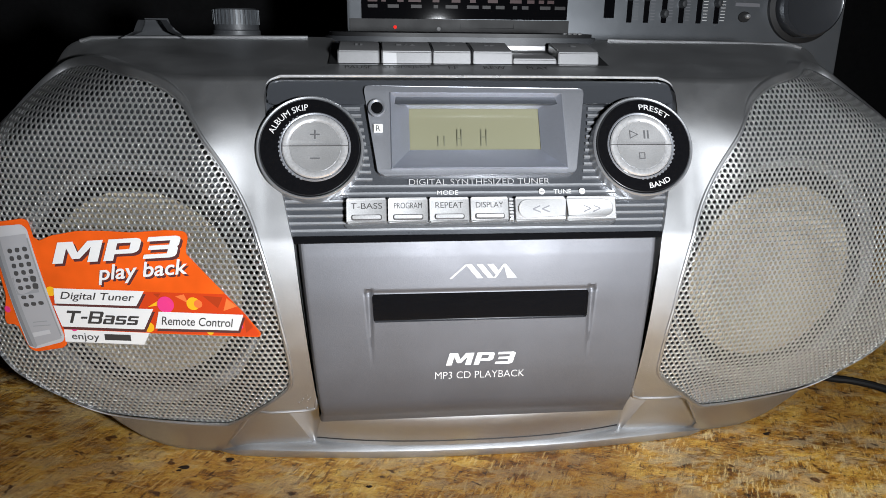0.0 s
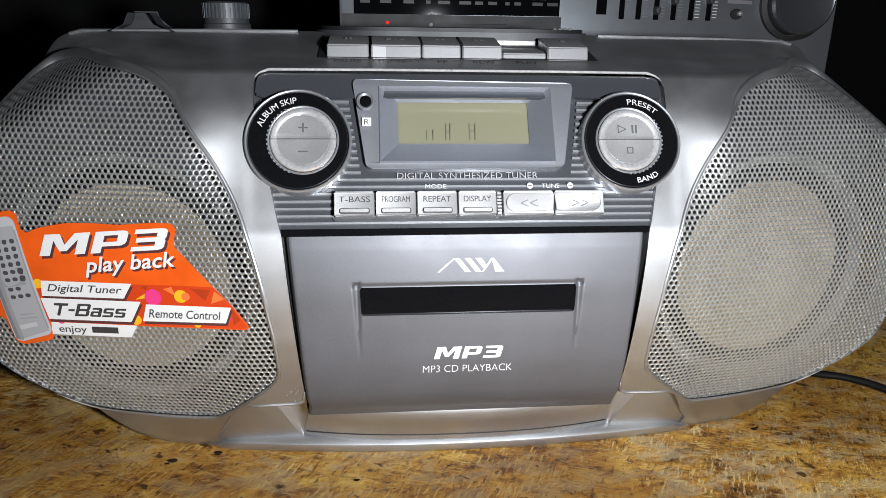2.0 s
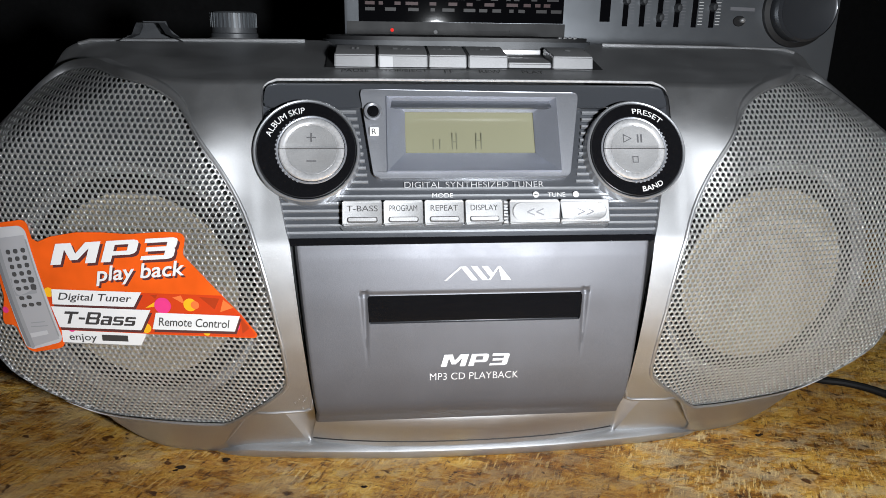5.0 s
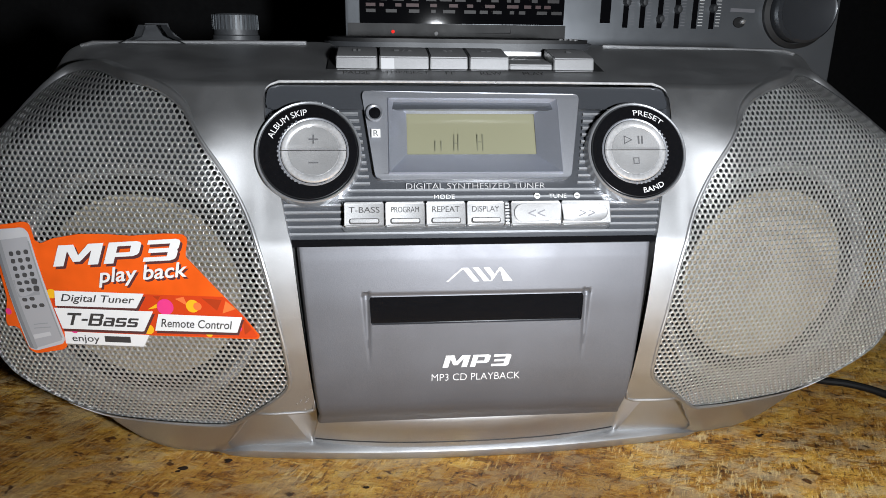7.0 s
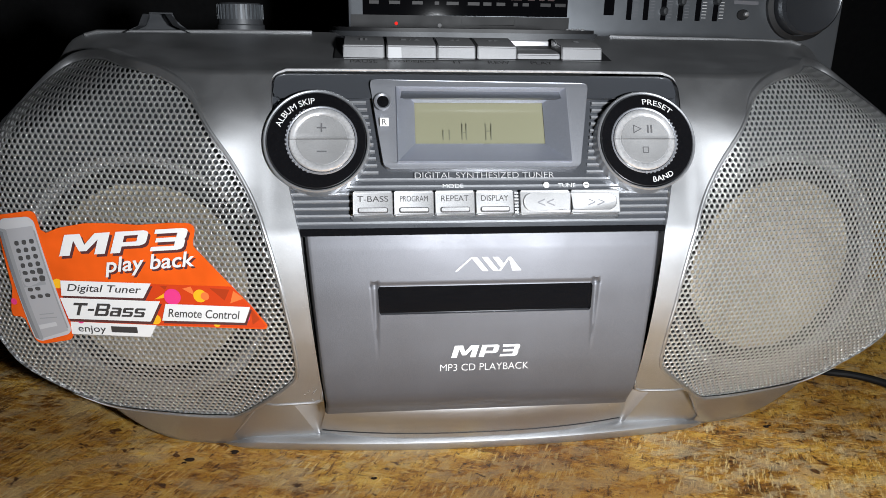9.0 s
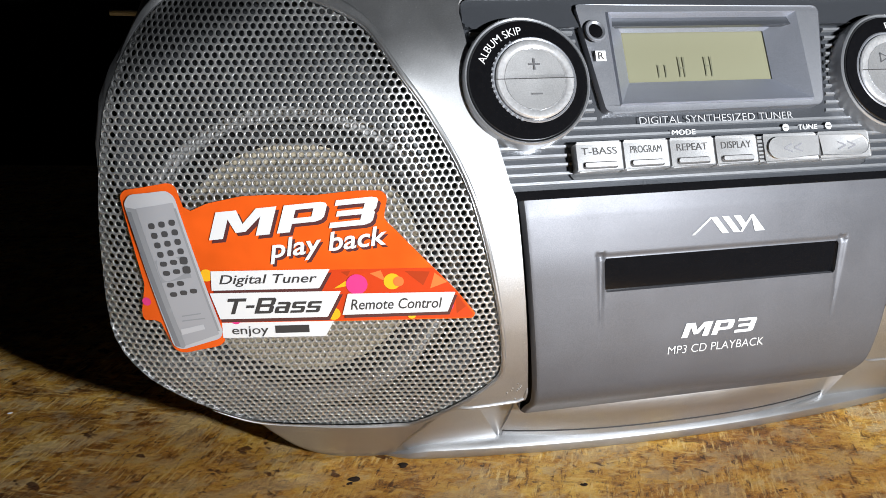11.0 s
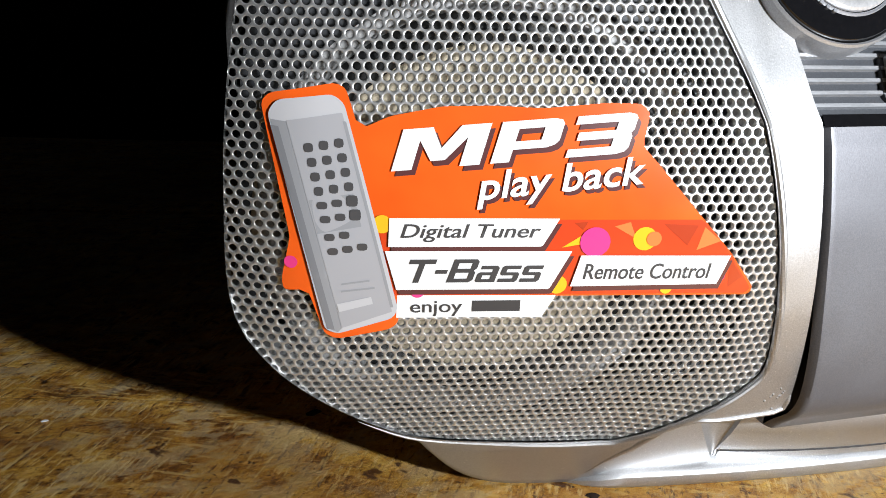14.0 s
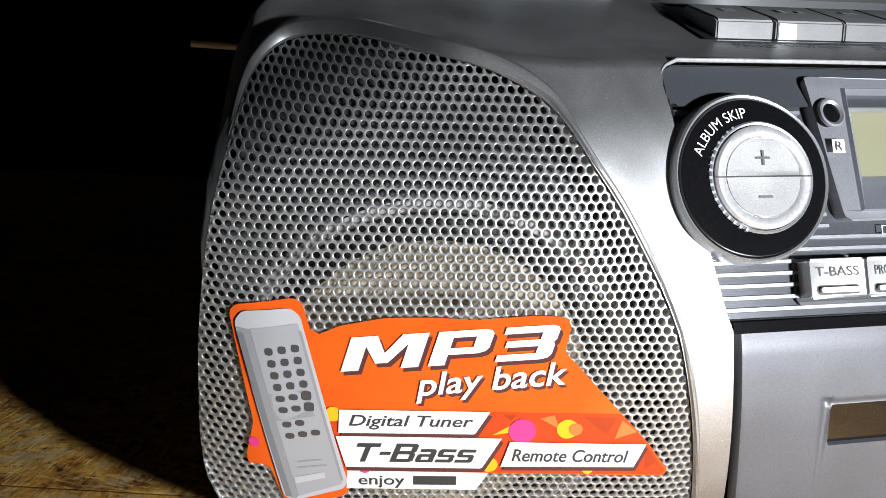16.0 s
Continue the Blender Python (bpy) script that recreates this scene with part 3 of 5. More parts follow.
# ---- the control panel ----
def panel(parent):
    outer = [(x, (z - PANEL_Z) / 0.8977) for x, z in CENTRE if z > 0.108]
    hole = [(-0.0362, 0.0292), (0.0371, 0.0292), (0.0371, 0.0617), (-0.0362, 0.0617)]
    ob = part("control_panel", solid(outer, -0.006, -0.0030, on_panel, 0, [hole]), PANEL_GREY, parent, "dark grey ribbed control panel", smooth=False)
    rib = bmesh.new()
    bmesh.ops.create_cube(rib, size=1)
    for v in rib.verts:
        slim = 0.55 if v.co.z > 0 else 1.0
        v.co = Vector((v.co.x * 0.0365, v.co.y * 0.0016 * slim, v.co.z * 0.0012))
    me = bpy.data.meshes.new("rib")
    rib.to_mesh(me)
    rib.free()
    me.materials.append(RIB)
    turn = Matrix((Vector((1, 0, 0)), UP, OUT)).transposed().to_4x4()
    s = 0.0020
    while s < 0.0575:
        edge = 0.0768 + s * 0.155
        for mid, wide in ([(0.0, 2 * edge - 0.001)] if s < 0.0245 else [(0.019 - edge, 0.036), (edge - 0.019, 0.036)]):
            r = new("rib", me)
            r.parent = ob
            r.matrix_local = Matrix.Translation(on_panel(mid, s, -0.0027)) @ turn @ Matrix.Diagonal((wide / 0.0365, 1, 1, 1))
        s += 0.0030
    ridge = [(-0.0872, 0.1672), (-0.0864, 0.1684), (-0.0850, 0.1694), (-0.0816, 0.1706), (-0.04, 0.1708), (0.0, 0.1708), (0.04, 0.1708), (0.0816, 0.1706), (0.0850, 0.1694), (0.0864, 0.1684), (0.0872, 0.1672)]
    part("panel_edge", tube([Vector(on_front(x, z)) for x, z in ridge], 0.0006, 10, 3), CHROME, ob, "bright upper edge of the panel")
    part("lower_rail", solid([(-0.0748, -0.0005), (0.0748, -0.0005), (0.0751, 0.0018), (-0.0751, 0.0018)], -0.004, 0.0004, on_panel, 0.0003), BLACK_GLOSS, ob)
    part("upper_cover", solid(rounded([(-0.0866, 0.0575), (0.0866, 0.0575), (0.0862, 0.0668), (-0.0862, 0.0668)], 0.003), -0.003, -0.0010, on_panel, 0.0004), PANEL_GREY, ob)
    return ob


def display(parent):
    s_of = lambda z: (z - PANEL_Z) / 0.8977
    outer = rounded([(-0.0415, s_of(0.1333)), (0.0405, s_of(0.1334)), (0.0470, s_of(0.1660)), (-0.0470, s_of(0.1666))], 0.0025)
    hole = [(-0.0358, 0.0296), (0.0367, 0.0296), (0.0367, 0.0613), (-0.0358, 0.0613)]
    plate = part("display_plate", solid(outer, -0.003, 0.0006, on_panel, 0.0004, [hole]), PLATE, parent, "blue-grey plate round the display")
    low = [(-0.0279, 0.0398), (0.0281, 0.0398), (0.0281, 0.0577), (-0.0279, 0.0577)]
    bm = bmesh.new()
    a = [bm.verts.new(on_panel(*p, 0.0016)) for p in hole]
    b = [bm.verts.new(on_panel(*p, -0.0075)) for p in low]
    o = [bm.verts.new(on_panel(p[0] * 1.015, 0.0454 + (p[1] - 0.0454) * 1.03, 0.0004)) for p in hole]
    for i in range(4):
        j = (i + 1) % 4
        bm.faces.new((a[i], a[j], b[j], b[i]))
        bm.faces.new((o[i], o[j], a[j], a[i]))
    part("bezel", bm, BEZEL, plate, "sloping funnel bezel", smooth=False)
    glass = part("lcd", solid([(u * 1.02, 0.0488 + (s - 0.0488) * 1.03) for u, s in low], -0.0100, -0.0080, on_panel), LCD, plate, "yellow-green display glass", smooth=False)
    seg = lambda u, s: on_panel(u, s, -0.00785)
    for k, (u, tall) in enumerate(((-0.0162, 0), (-0.0135, 0), (-0.0080, 1), (-0.0062, 1), (0.0022, 1), (0.0045, 1))):
        bar([(u, 0.0415), (u + 0.00045, 0.0415), (u + 0.0006, 0.0488 if tall else 0.046), (u + 0.00015, 0.0488 if tall else 0.046)], seg, LCD_INK, glass, "segment")
    for u, s in ((-0.0074, 0.0446), (0.0026, 0.0452)):
        bar([(u, s), (u + 0.0016, s), (u + 0.0016, s + 0.0005), (u, s + 0.0005)], seg, LCD_INK, glass, "segment")
    c = (-0.0415, s_of(0.1585))
    eye = lambda a, b, h: on_panel(c[0] + a, c[1] + b, h)
    part("sensor_ring", placed(lathe([(0.0038, 0.0006), (0.0036, 0.0014), (0.0031, 0.0015), (0.0024, 0.0009)], 32), eye), PLATE, plate)
    part("sensor_eye", placed(lathe([(0.0026, 0.0009), (0.0018, 0.0010), (0.0010, 0.0013), (1e-5, 0.0014)], 24), eye), BLACK_GLOSS, plate, "black glossy sensor window")
    flat = lambda u, s: on_panel(u, s, 0.0008)
    q = 0.0018
    tag = bar([(-0.0411 - q, 0.0465 - q), (-0.0411 + q, 0.0465 - q), (-0.0411 + q, 0.0465 + q), (-0.0411 - q, 0.0465 + q)], flat, WHITE_INK, plate, "printed_tag", 0.001)
    lettering("R", -0.0421, -0.0401, 0.0453, 0.0477, lambda u, s: on_panel(u, s, 0.0010), DARK_INK, plate)
    return plate


def arc_words(text, c, r, mid, span, high, mat, parent, flip=False):
    """Words bent along a ring; mid and span in degrees, counted from the right, anticlockwise."""
    def f(u, v):
        k = u - 0.5
        if flip:
            a, rad = radians(mid + k * span), r + high * (1 - v)
        else:
            a, rad = radians(mid - k * span), r + high * v
        return on_panel(c[0] + rad * math.cos(a), c[1] + rad * math.sin(a), 0.0044)
    return lettering(text, 0, 1, 0, 1, f, mat, parent)


def dial(parent, side):
    """A black ring with a round rocker button that sits a little off its middle, towards the display."""
    c = (-0.0684, 0.0378) if side < 0 else (0.0690, 0.0378)
    k = (c[0] + 0.0021, c[1]) if side < 0 else (c[0] - 0.0014, c[1])
    f = lambda a, b, h: on_panel(c[0] + a, c[1] + b, h + (0.0022 if h > 0 else 0))
    g = lambda a, b, h: on_panel(k[0] + a, k[1] + b, 0.0026 + 0.40 * h)
    ring = part("dial_ring", placed(lathe([(0.0201, -0.003), (0.0200, 0.0012), (0.0196, 0.0018), (0.0168, 0.0019), (0.0120, 0.0017)], 72), f), BLACK_GLOSS, parent, "glossy black ring round a round button")
    part("clear_rim", placed(lathe([(0.0216, -0.003), (0.0213, 0.0010), (0.0208, 0.0015), (0.0203, 0.0012), (0.0201, 0.0004)], 72), f), RIB, ring)
    part("knurl_ring", placed(lathe([(0.0144, 0.0010), (0.0143, 0.0034), (0.0139, 0.0042), (0.0134, 0.0036), (0.0132, 0.0018)], 72), g), PLATE, ring)
    for j in range(18):
        a = radians(118 + 7.5 * j) if side < 0 else radians(-92 + 7.5 * j)
        part("knurl_tooth", solid([(0.01365 * math.cos(a), 0.01365 * math.sin(a)), (0.0146 * math.cos(a), 0.0146 * math.sin(a)), (0.0146 * math.cos(a + 0.05), 0.0146 * math.sin(a + 0.05)), (0.01365 * math.cos(a + 0.05), 0.01365 * math.sin(a + 0.05))], 0.002, 0.0044, g), PLATE, ring, smooth=False)
    knob = part("round_button", placed(lathe([(0.0132, 0.0010), (0.0131, 0.0052), (0.0126, 0.0062), (0.0112, 0.0064), (0.0103, 0.0052), (0.0101, 0.0046)], 64), g), CHROME, parent, "round silver rocker button with a bright rim")
    for half in (-1, 1):
        pts = [(0.0101 * math.cos(radians(a)), half * 0.0101 * math.sin(radians(a))) for a in range(0, 181, 9)]
        pts = [(x, y + half * 0.00008) for x, y in pts][::half]
        part("button_half", solid(pts, 0.003, 0.0054, lambda a, b, h: g(a, b, h - half * 0.00004), 0.0002), BUTTON, knob)
    bar([(-0.0131, -0.00016), (0.0131, -0.00016), (0.0131, 0.00016), (-0.0131, 0.00016)], lambda u, v: g(u, v, 0.0068), DARK_INK, knob, "parting_line", 0.02)
    up = lambda u, s: g(u, s, 0.0060)
    t = 0.00030
    if side < 0:
        bar([(-0.0019, 0.0048 - t), (0.0019, 0.0048 - t), (0.0019, 0.0048 + t), (-0.0019, 0.0048 + t)], up, MARK_GREY, knob, "mark")
        bar([(-t, 0.0029), (t, 0.0029), (t, 0.0067), (-t, 0.0067)], lambda u, s: g(u, s, 0.0062), MARK_GREY, knob, "mark")
        bar([(-0.0019, -0.0050 - t), (0.0019, -0.0050 - t), (0.0019, -0.0050 + t), (-0.0019, -0.0050 + t)], up, MARK_GREY, knob, "mark")
        arc_words("ALBUM SKIP", c, 0.0150, 126, 67, 0.0025, WHITE_INK, ring)
    else:
        for quad in ([(-0.0048, 0.0027), (-0.0044, 0.0027), (-0.0044, 0.0063), (-0.0048, 0.0063)], [(-0.0046, 0.0063), (-0.0048, 0.0060), (-0.0014, 0.0043), (-0.0012, 0.0046)], [(-0.0048, 0.0030), (-0.0046, 0.0027), (-0.0012, 0.0044), (-0.0014, 0.0047)],
                     [(0.0012, 0.0027), (0.0019, 0.0027), (0.0019, 0.0063), (0.0012, 0.0063)], [(0.0027, 0.0027), (0.0034, 0.0027), (0.0034, 0.0063), (0.0027, 0.0063)],
                     [(-0.0013, -0.0060), (0.0013, -0.0060), (0.0013, -0.0056), (-0.0013, -0.0056)], [(-0.0013, -0.0036), (0.0013, -0.0036), (0.0013, -0.0032), (-0.0013, -0.0032)],
                     [(-0.0013, -0.0056), (-0.0009, -0.0056), (-0.0009, -0.0036), (-0.0013, -0.0036)], [(0.0009, -0.0056), (0.0013, -0.0056), (0.0013, -0.0036), (0.0009, -0.0036)]):
            bar(quad, up, MARK_GREY, knob, "mark", 0.004)
        arc_words("PRESET", c, 0.0153, 70, 46, 0.0023, WHITE_INK, ring)
        arc_words("BAND", c, 0.0160, -71, 31, 0.0022, WHITE_INK, ring, True)
    return ring


def push_buttons(parent):
    frame_ = part("button_frame", solid(rounded([(-0.0555, 0.0058), (0.0567, 0.0058), (0.0567, 0.0178), (-0.0555, 0.0178)], 0.002), -0.004, -0.0022, on_panel, 0.0003), DARK_GREY, parent)
    tops = lambda u, s: on_panel(u, s, 0.0024)
    for (x0, x1), word in zip(((-0.0543, -0.0384), (-0.0378, -0.0218), (-0.0212, -0.0051), (-0.0045, 0.0110)), ("T-BASS", "PROGRAM", "REPEAT", "DISPLAY")):
        b = part("push_button", solid(rounded([(x0, 0.0072), (x1, 0.0072), (x1, 0.0167), (x0, 0.0167)], 0.0006, 3), -0.002, 0.0022, on_panel, 0.0004), BUTTON, parent, "silver rectangular push button")
        m, w = (x0 + x1) / 2, (0.0062 if word == "T-BASS" else 0.0056)
        lettering(word, m - w, m + w, 0.0126, 0.0150, tops, DARK_INK, b)
        bar(rounded([(m - 0.0061, 0.0079), (m + 0.0061, 0.0079), (m + 0.0061, 0.0103), (m - 0.0061, 0.0103)], 0.0010, 3), tops, DARK_INK, b, "ridge_groove", 0.004)
        part("ridge", solid(rounded([(m - 0.0056, 0.0084), (m + 0.0056, 0.0084), (m + 0.0056, 0.0098), (m - 0.0056, 0.0098)], 0.0006, 3), 0.002, 0.0034, on_panel), BUTTON, b)
    for k in range(7):
        part("grip_tooth", solid([(0.0113, 0.0073 + k * 0.00135), (0.0130, 0.0073 + k * 0.00135), (0.0130, 0.0081 + k * 0.00135), (0.0113, 0.0081 + k * 0.00135)], -0.002, 0.0026, on_panel), BUTTON, frame_, smooth=False)
    for (x0, x1), word in zip(((0.0139, 0.0347), (0.0352, 0.0558)), ("<<", ">>")):
        b = part("tune_button", solid(rounded([(x0, 0.0072), (x1, 0.0072), (x1, 0.0167), (x0, 0.0167)], 0.0006, 3), -0.002, 0.0018, on_panel, 0.0004), BUTTON, parent, "silver tuning rocker button with a raised oval")
        ov = [(0.0034 * math.cos(radians(a)), 0.0034 * math.sin(radians(a))) for a in range(90, 271, 15)]
        if word == "<<":
            ov = [(x0 + 0.0050 + u, 0.0118 + v) for u, v in ov] + [(x1 - 0.0002, 0.0084), (x1 - 0.0002, 0.0152)]
        else:
            ov = [(x1 - 0.0050 - u, 0.0118 + v) for u, v in ov][::-1] + [(x0 + 0.0002, 0.0152), (x0 + 0.0002, 0.0084)]
        part("raised_oval", solid(ov, 0.001, 0.0030, on_panel, 0.0004), BUTTON, b)
        m = (x0 + x1) / 2
        lettering(word, m - 0.0035, m + 0.0035, 0.0100, 0.0132, lambda u, s: on_panel(u, s, 0.0032), GREY_INK, b)
    up = lambda u, s: on_panel(u, s, -0.0012)
    lettering("DIGITAL SYNTHESIZED TUNER", -0.0290, 0.0294, 0.0231, 0.0256, up, PALE_INK, parent, 0, -0.012)
    lettering("MODE", -0.0176, -0.0090, 0.0189, 0.0207, up, WHITE_INK, parent)
    lettering("TUNE", 0.0309, 0.0384, 0.0189, 0.0207, up, WHITE_INK, parent)
    for u in (0.0259, 0.0430):
        pts = [(u + 0.0013 * math.cos(radians(a)), 0.0199 + 0.0013 * math.sin(radians(a))) for a in range(0, 360, 20)]
        d = part("printed_dot", patch(pts, 0.0006, up), WHITE_INK, parent)
        bar([(u - 0.0008, 0.01975), (u + 0.0008, 0.01975), (u + 0.0008, 0.02005), (u - 0.0008, 0.02005)], lambda a, b: on_panel(a, b, -0.0010), DARK_INK, d, "mark")


# ---- wide block letters ----
def block_letters(f, mat, parent, label=""):
    """The word MP3 in wide leaning strokes, in a box one by one, by f(u, v)."""
    lean = lambda pts, w: [(x + 0.055 * y - 0.0275, y) for x, y in pts]
    m = [(0.0, 0), (0.085, 0), (0.085, 0.70), (0.155, 0.18), (0.215, 0.18), (0.285, 0.70), (0.285, 0), (0.370, 0), (0.370, 1), (0.245, 1), (0.185, 0.48), (0.125, 1), (0.0, 1)]
    p = [(0.415, 0), (0.495, 0), (0.495, 0.30), (0.640, 0.30), (0.672, 0.36), (0.685, 0.45), (0.685, 0.86), (0.672, 0.95), (0.640, 1), (0.415, 1)]
    hole = [(0.495, 0.50), (0.605, 0.50), (0.605, 0.80), (0.495, 0.80)]
    t = [(0.735, 0), (0.955, 0), (0.988, 0.05), (1.0, 0.14), (1.0, 0.42), (0.990, 0.50), (1.0, 0.58), (1.0, 0.86), (0.988, 0.95), (0.955, 1), (0.735, 1), (0.735, 0.80), (0.920, 0.80), (0.920, 0.60), (0.760, 0.60), (0.760, 0.40), (0.920, 0.40), (0.920, 0.20), (0.735, 0.20)]
    for shape, holes in ((m, ()), (p, (hole,)), (t, ())):
        ob = part("letter", solid(lean(shape, 1), 0, 0, lambda u, v, h: f(u, v), 0, [lean(h, 1) for h in holes]), mat, parent, label, smooth=False)
    return ob


WIDE_GLYPHS = {
    "T": (0.95, [(0, 0.8), (0.37, 0.8), (0.37, 0), (0.58, 0), (0.58, 0.8), (0.95, 0.8), (0.95, 1), (0, 1)], ()),
    "-": (0.42, [(0, 0.38), (0.42, 0.38), (0.42, 0.55), (0, 0.55)], ()),
    "B": (0.92, [(0, 0), (0.8, 0), (0.92, 0.1), (0.92, 0.42), (0.84, 0.52), (0.92, 0.6), (0.92, 0.9), (0.82, 1), (0, 1)], ([(0.22, 0.17), (0.7, 0.17), (0.7, 0.42), (0.22, 0.42)], [(0.22, 0.6), (0.7, 0.6), (0.7, 0.83), (0.22, 0.83)])),
    "a": (0.72, [(0.06, 0), (0.72, 0), (0.72, 0.62), (0.62, 0.72), (0.06, 0.72), (0.06, 0.56), (0.5, 0.56), (0.5, 0.44), (0.08, 0.44), (0, 0.36), (0, 0.07)], ([(0.2, 0.14), (0.5, 0.14), (0.5, 0.3), (0.2, 0.3)],)),
    "s": (0.7, [(0, 0), (0.62, 0), (0.7, 0.08), (0.7, 0.36), (0.62, 0.43), (0.2, 0.43), (0.2, 0.56), (0.68, 0.56), (0.68, 0.72), (0.08, 0.72), (0, 0.64), (0, 0.36), (0.08, 0.29), (0.5, 0.29), (0.5, 0.16), (0, 0.16)], ()),
}


def wide_words(text, u0, u1, v0, v1, f, mat, parent, lean=0.3):
    """Square wide letters, each a piece of its own, fitted into a box."""
    total = sum(WIDE_GLYPHS[ch][0] for ch in text) + 0.1 * (len(text) - 1)
    ku, kv, at = (u1 - u0 - lean * (v1 - v0)) / total, v1 - v0, 0.0
    for ch in text:
        wide, shape, holes = WIDE_GLYPHS[ch]
        place = lambda pts: [(u0 + (at + x) * ku + lean * y * kv, v0 + y * kv) for x, y in pts]
        part("letter", solid(place(shape), 0, 0, lambda u, v, h: f(u, v), 0, [place(h) for h in holes]), mat, parent, smooth=False)
        at += wide + 0.1


# ---- the cassette door and the foot ----
DOOR_Z = [0.0255, 0.0285, 0.0315, 0.0355, 0.041, 0.051, 0.0573, 0.070, 0.0865, 0.100, 0.107, 0.1095]
DOOR_Y = [0.0104, 0.0064, 0.0032, 0.0003, -0.0012, -0.0019, -0.0018, -0.0010, 0.0004, 0.0026, 0.0040, 0.0056]

DOOR_EASE = np.linspace(-0.0045, 0.0045, 13)


def door_face(x, z, lift=0.0):
    half = 0.0676 + 0.0063 * (z - 0.034) / 0.0755 + 0.25 * max(0.0, 0.033 - z)
    y = float(np.interp(z + DOOR_EASE, DOOR_Z, DOOR_Y).mean())
    y += 0.0022 * max(0.0, (abs(x) - half + 0.0016) / 0.0016) ** 2
    a = abs(x)
    if 0.056 < z < 0.0895:
        k = (z - 0.056) / 0.0325
        y += 0.0008 * smooth_step(0.0443, 0.0456, a) * (1 - smooth_step(0.0452 + 0.0012 * k, 0.0456 + 0.0026 * k, a)) * min(1.0, 1.3 * k)
    if a < 0.0482:
        y += 0.0005 * smooth_step(0.0868, 0.0876, z) * (1 - smooth_step(0.0880, 0.0893, z)) * (1 - smooth_step(0.0470, 0.0482, a))
    return (x, y - lift, z)


def door(parent):
    half = lambda z: 0.0676 + 0.0063 * (z - 0.034) / 0.0755 + 0.25 * max(0.0, 0.033 - z)
    outer = [(-half(0.0255), 0.0255), (half(0.0255), 0.0255), (half(0.1095), 0.1095), (-half(0.1095), 0.1095)]
    slot = [(-0.0443, 0.0757), (0.0443, 0.0757), (0.0449, 0.0874), (-0.0449, 0.0874)]
    ob = part("cassette_door", patch([(-0.07, 0.0255), (0.07, 0.0255), (0.07, 0.1095), (-0.07, 0.1095)], 0.0006, lambda u, z: door_face(u / 0.07 * half(z), z), [[(x * 0.07 / half(z), z) for x, z in slot]]), DOOR_GREY, parent, "closed metallic grey cassette door")
    part("door_edge", wall_strip(outer, door_face, (0, 0.010, 0)), DOOR_GREY, ob)
    part("slot_wall", wall_strip(slot, door_face, (0, 0.004, 0)), DOOR_GREY, ob)
    part("slot_window", patch([(x * 1.01, z) for x, z in ((-0.0444, 0.0755), (0.0444, 0.0755), (0.0449, 0.0876), (-0.0449, 0.0876))], 0.003, lambda x, z: (x, 0.0030 + 0.11 * (z - 0.0757) - 0.002, z)), BLACK_GLOSS, ob, "black glossy cassette window")
    part("gap_lining", solid([(-0.0655, 0.024), (0.0655, 0.024), (0.0675, 0.042), (0.078, 0.055), (0.078, 0.112), (-0.078, 0.112), (-0.078, 0.055), (-0.0675, 0.042)], 0.0, 0.002, lambda a, b, h: (a, 0.0165 + 0.0 * b - h, b)), BLACK, parent)
    on = lambda x, z: door_face(x, z, 0.0003)
    x0, z0, z1 = -0.0134, 0.0934, 0.0991
    w = 0.0277
    up, low = z1, z0
    k = lambda a: x0 + a * w
    for quad in ([(0.0, 0), (0.035, 0), (0.275, 1), (0.24, 1)], [(0.24, 1), (0.33, 1), (0.50, 0), (0.41, 0)], [(0.40, 1), (0.49, 1), (0.66, 0), (0.57, 0)], [(0.56, 1), (0.65, 1), (0.735, 0.48), (0.69, 0.2)], [(0.655, 0), (0.69, 0), (0.835, 1), (0.80, 1)], [(0.80, 1), (0.835, 1), (1.0, 0), (0.86, 0)]):
        bar([(k(a), low + b * (up - low)) for a, b in quad], on, WHITE_PRINT, ob, "emblem_stroke", 0.0008)
    block_letters(lambda u, v: on(-0.0139 + 0.0280 * u, 0.0562 + 0.0054 * v), WHITE_PRINT, ob, "white printed letter")
    lettering("MP3 CD PLAYBACK", -0.0192, 0.0186, 0.0501, 0.0533, on, WHITE_PRINT, ob, 0, -0.012)
    return ob


